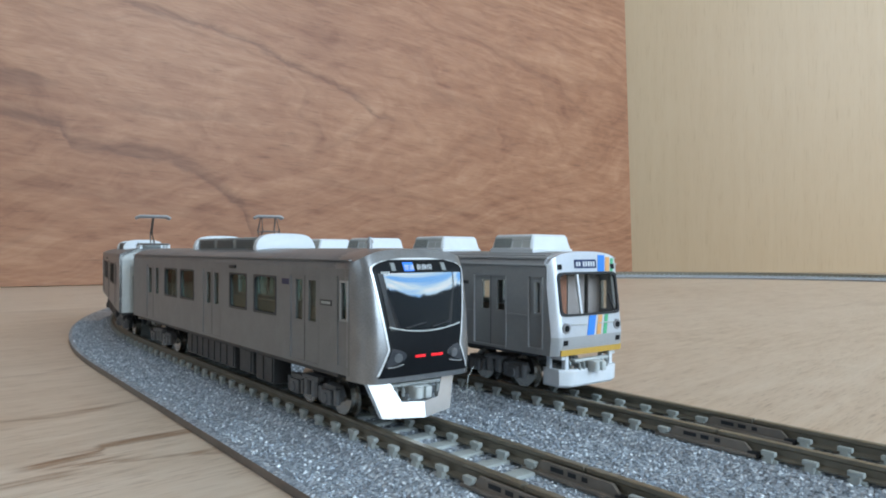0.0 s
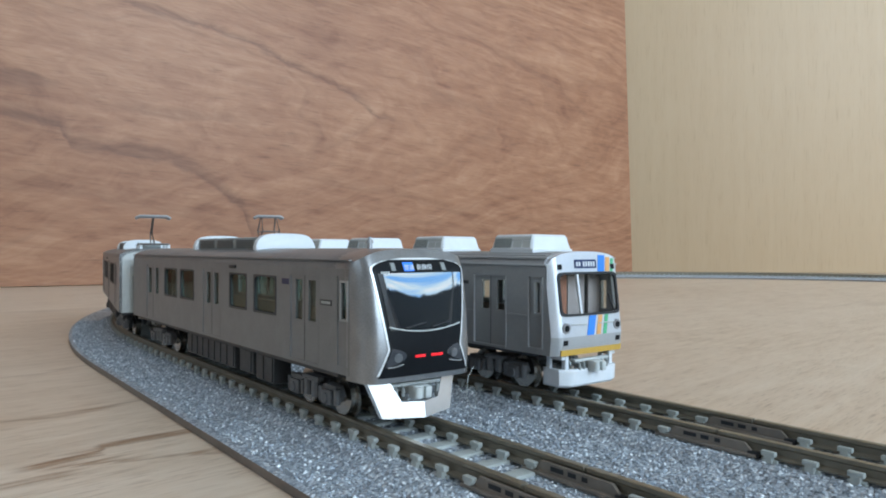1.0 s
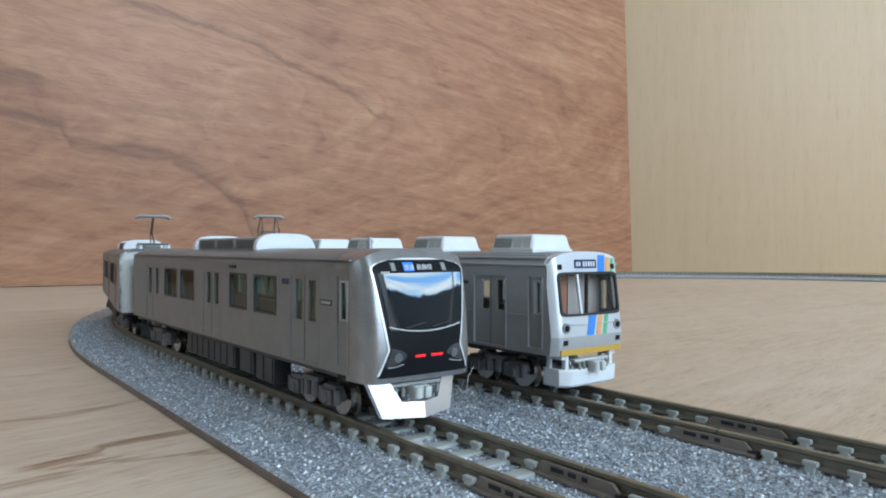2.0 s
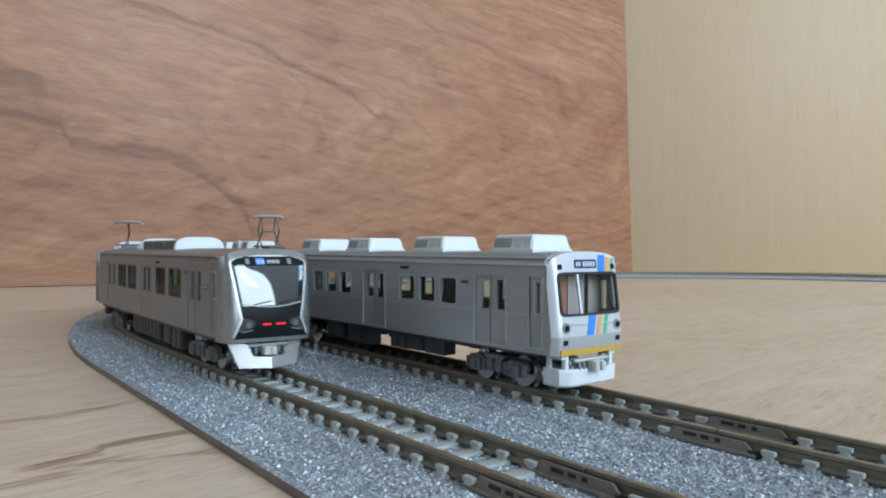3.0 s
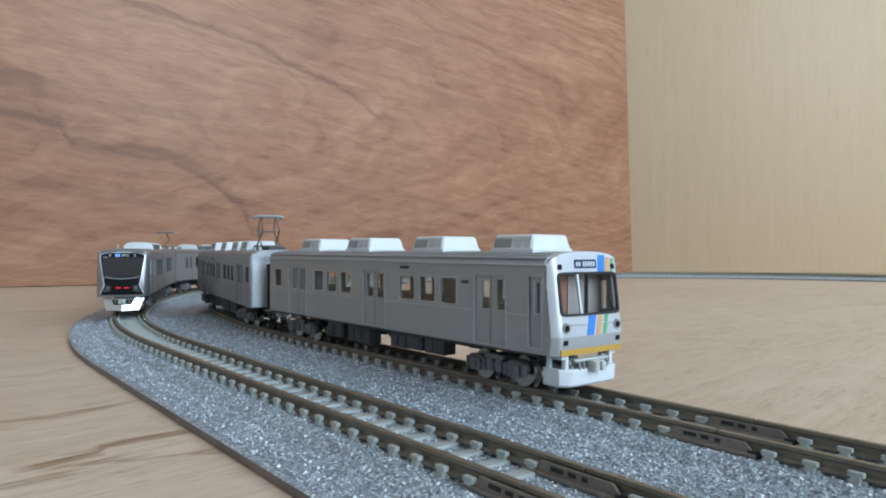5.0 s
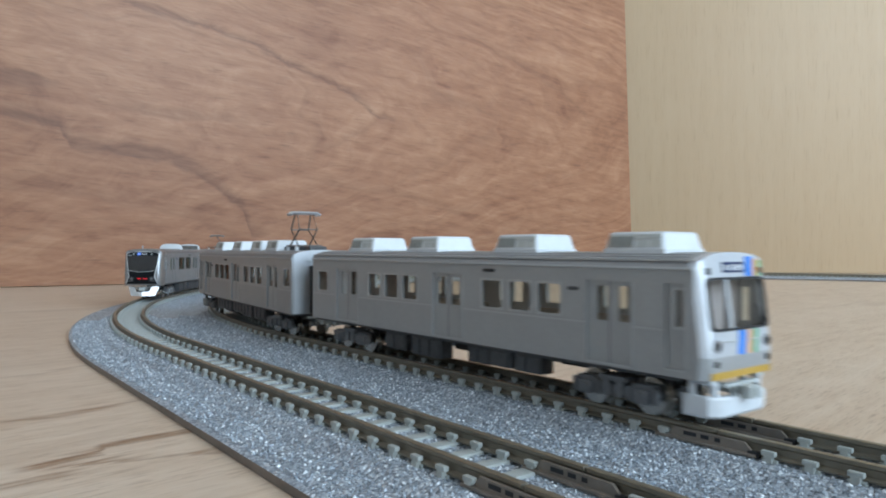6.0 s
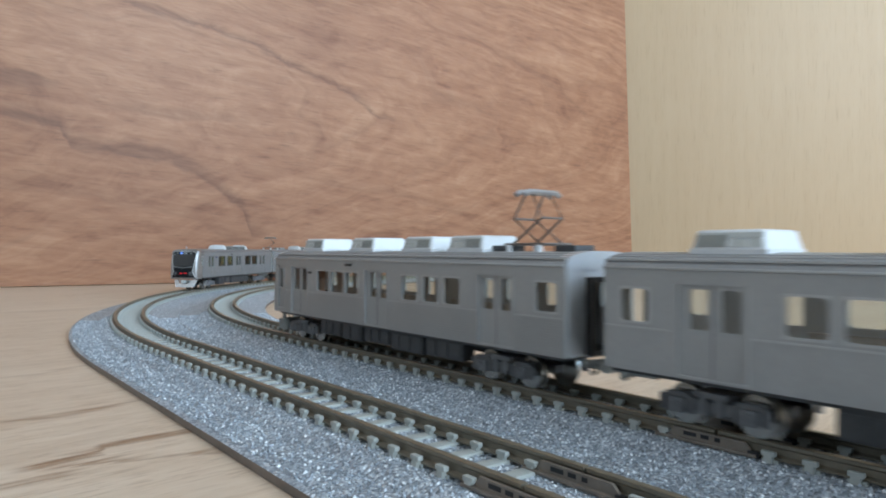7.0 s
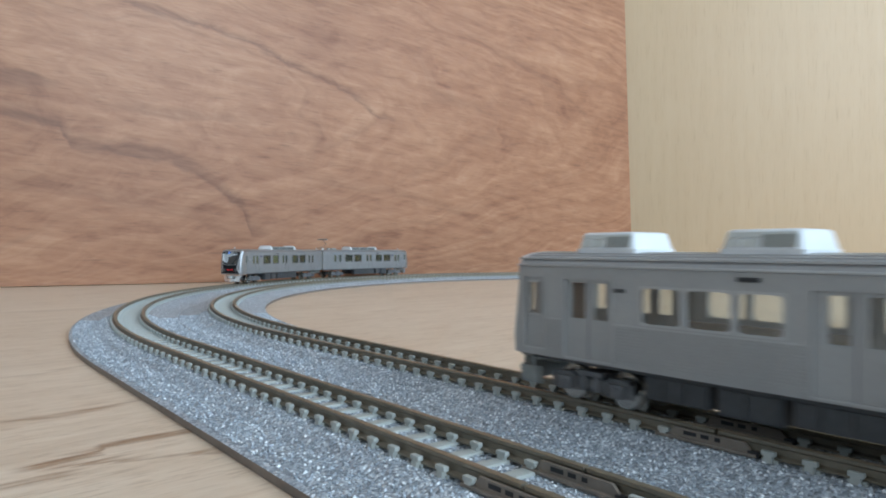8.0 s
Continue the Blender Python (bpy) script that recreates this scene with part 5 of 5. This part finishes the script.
def roof_unit(car):
    """A long low cooling unit: flanks greyed for shade, arched end covers whitened for light."""
    bm = bmesh.new()
    # Dark flanks and white ends paint in the window's light direction.
    box(bm, -19.5, 14.0, -5.2, 5.2, 24.2, 27.0, bev=0.7)
    unit = part("cooling_unit", bm, M_LOUVRE, car, "long roof cooling unit, flanks greyed for shade, ends white for light")
    for x0, x1 in ((13.4, 15.0), (-20.6, -19.0)):
        bm = bmesh.new()
        n = 22
        rim = [(6.0 * math.copysign(abs(math.cos(a)) ** 0.6, math.cos(a)), 24.2 + 3.5 * math.sin(a) ** 0.6) for a in (math.pi * i / n for i in range(n + 1))]
        a = [bm.verts.new((x0, y, z)) for y, z in rim]
        b = [bm.verts.new((x1, y, z)) for y, z in rim]
        bm.faces.new(a)
        bm.faces.new(b)
        for i in range(n + 1):
            j = (i + 1) % (n + 1)
            bm.faces.new((a[i], a[j], b[j], b[i]))
        bmesh.ops.bevel(bm, geom=[e for e in bm.edges if abs(e.verts[0].co.x - e.verts[1].co.x) < 0.1], offset=0.35, segments=2, affect="EDGES", profile=0.6)
        part("end_cover", bm, M_WHITE, unit, "arched end cover whitened for window light")
    for sg in (-1, 1):
        bm = bmesh.new()
        for k in range(3):
            for i in range(5):
                z = 25.0 + i * 0.32
                box(bm, -17.5 + k * 10.5, -9.0 + k * 10.5, *sorted((sg * 5.1, sg * 5.32)), z, z + 0.16)
        part("louvre", bm, M_UNDER, unit)


def silver_car(name, second):
    car = new(name)
    tagged(car, "metallic silver train car with a black rounded front" if not second else "metallic silver train car with a single-arm pantograph", "model train", "silver train")
    wins = [(a, b, 14.1, 20.2) for a, b in ((21.8, 30.8), (10.4, 18.4), (-18.9, -10.0), (-30.6, -21.6))]
    doors = [(36.1, 45.6, 7.8, 20.8, [(37.7, 40.0, 14.0, 20.1), (42.0, 44.4, 14.0, 20.1)]),
             (-4.4, 5.6, 7.8, 20.8, [(-2.5, -0.2, 14.0, 20.1), (1.9, 4.2, 14.0, 20.1)]),
             (-45.8, -35.4, 7.8, 20.8, [(-44.6, -42.0, 14.0, 20.1), (-38.6, -36.2, 14.0, 20.1)]),
             (51.0, 54.3, 8.4, 21.0, [(52.2, 53.8, 15.1, 20.1)])]
    for sg in (-1, 1):
        side_wall(car, sg, AW, -58.5, 54.5, A0, A1, wins, doors, M_SILVER, M_GLASS_DARK, 0.14)
        bm = bmesh.new()
        box(bm, -58.5, 54.5, *sorted((sg * (AW - 0.3), sg * (AW + 0.12))), 23.1, 23.3)
        part("gutter", bm, M_SILVER, car)
        part("side_vent", boxed(10.6, 13.6, *sorted((sg * AW, sg * (AW + 0.3))), 21.2, 21.8, bev=0.12), M_BLACK, car, "small black side vent")
        part("symbol_panel", boxed(33.1, 35.6, *sorted((sg * AW, sg * (AW + 0.06))), 19.2, 20.1), M_NAVY, car)
        plate = part("number_plate", boxed(46.2, 49.5, *sorted((sg * AW, sg * (AW + 0.08))), 16.7, 17.5), M_UNDER, car)
        side_bars(plate, sg * (AW + 0.05), 46.5, 49.3, 16.9, 17.3, 5, M_PALE)
    roof_part(car, -58.5, 50.5, AW + 0.03, A1, AR, M_SILVER, "silver grey roof")
    plain_end(car, -58.5, AW, A0, A1, AR - 0.1, M_PALE)
    nose, sign, blue = silver_front(car)
    silver_lamps(nose, sign, blue)
    cabin(car, -57, 50, AW, 6.6, 13.4)
    roof_unit(car)
    bm = bmesh.new()
    disc(bm, (49.6, -3.0, 25.0), (0, 0, 1), 0.45, 1.4, 12, 0.1)
    disc(bm, (49.6, -3.0, 25.9), (0, 0, 1), 0.6, 0.5, 12, 0.2)
    disc(bm, (49.6, -3.0, 26.3), (0, 0, 1), 0.3, 0.5, 10, 0.1)
    part("whistle", bm, M_WIRE, car, "metal roof whistle")
    if second:
        pantograph(car, -50, 24.7, False)
        bm = bmesh.new()
        box(bm, -42, -36, -3, 3, 24.5, 26.2, bev=0.3)
        part("roof_box", bm, M_LOUVRE, car)
    if not second:
        bm = bmesh.new()
        tube(bm, [(56.5, 8.0, 4.6), (55.5, 9.6, 3.4), (55.0, 11.0, 3.0), (54.6, 12.6, 3.6), (54.3, 13.6, 2.2), (54.6, 13.2, 0.2), (54.8, 12.2, 0.4), (54.6, 11.4, 2.2), (54.2, 12.0, 5.0), (53.6, 13.6, 6.4)], 0.05, 4)
        part("lint_fibre", bm, M_PALE, car, "thin pale lint fibre caught on the skirt")
    underfloor(car, [(-18, 9.4, 2.2, 6.8, 7.8), (11.8, 18.2, 2.3, 6.8, 7.8), (19.6, 27.0, 1.9, 6.8, 7.8)])
    coupler(car, -58.8, -1)
    return car, [bogie(car, 40), bogie(car, -40)]


SILVER = [silver_car("silver_train_car", False), silver_car("silver_train_car", True)]
GREY = [grey_car("grey_train_car", False), grey_car("grey_train_car", True)]


# ---------------------------------------------------------------- what moves
def car_pose(s, r):
    a, _ = on_track(s + 40, r)
    b, _ = on_track(s - 40, r)
    d, m = a - b, (a + b) / 2
    return m, math.atan2(d.y, d.x)


def motions():
    plans = ((SILVER, R_OUT, 121.5, [(0, 55.9), (2.2, 55.9), (2.4, 50.0), (2.8, 20.8), (3.0, 5.8), (3.2, -9.0), (3.5, -30.6), (3.8, -52.5), (4.2, -81.5), (4.6, -111.0), (5.8, -212.0),
                                     (6.0, -230.0), (6.3, -256.0), (6.5, -272.5), (6.8, -296.0), (7.0, -309.5), (7.5, -346.5), (7.8, -369.0), (8.0, -383.5)]),
             (GREY, R_IN, 122.0, [(0, 56.7), (5.5, 56.7), (5.65, 59.5), (5.8, 67.3), (6.0, 83.7), (6.3, 112.5), (6.5, 131.0), (6.8, 160.0), (7.0, 180.5), (7.5, 231.0), (7.8, 261.5), (8.0, 281.5)]))
    for cars, r, gap, plan in plans:
        ts = [p[0] for p in plan]
        ss = [p[1] for p in plan]
        times = [0.0, 1.0] + [round(1.8 + 0.1 * i, 1) for i in range(63)]
        for k, (car, trucks) in enumerate(cars):
            rows, yaw = [], ([], [])
            for t in times:
                s = float(np.mean([np.interp(t + d, ts, ss) if t + d <= 8 else np.interp(8.0, ts, ss) + (t + d - 8) * (ss[-1] - ss[-2]) / (ts[-1] - ts[-2]) for d in (-0.06, 0.0, 0.06)])) - gap * k
                m, a = car_pose(s, r)
                turn = math.degrees(a) + (180 if k else 0)
                rows.append((t, pose(m.x * MM, m.y * MM, RAIL_Z * MM, 0, 0, turn)))
                for q, off in ((0, 40), (1, -40)):
                    _, h = on_track(s + (off if not k else -off), r)
                    yaw[q].append((t, pose(off * MM, 0, 0, 0, 0, math.degrees(math.remainder(math.atan2(h.y, h.x) - a, math.tau)))))
            walk(car, rows)
            for q in (0, 1):
                walk(trucks[q], yaw[q])


motions()
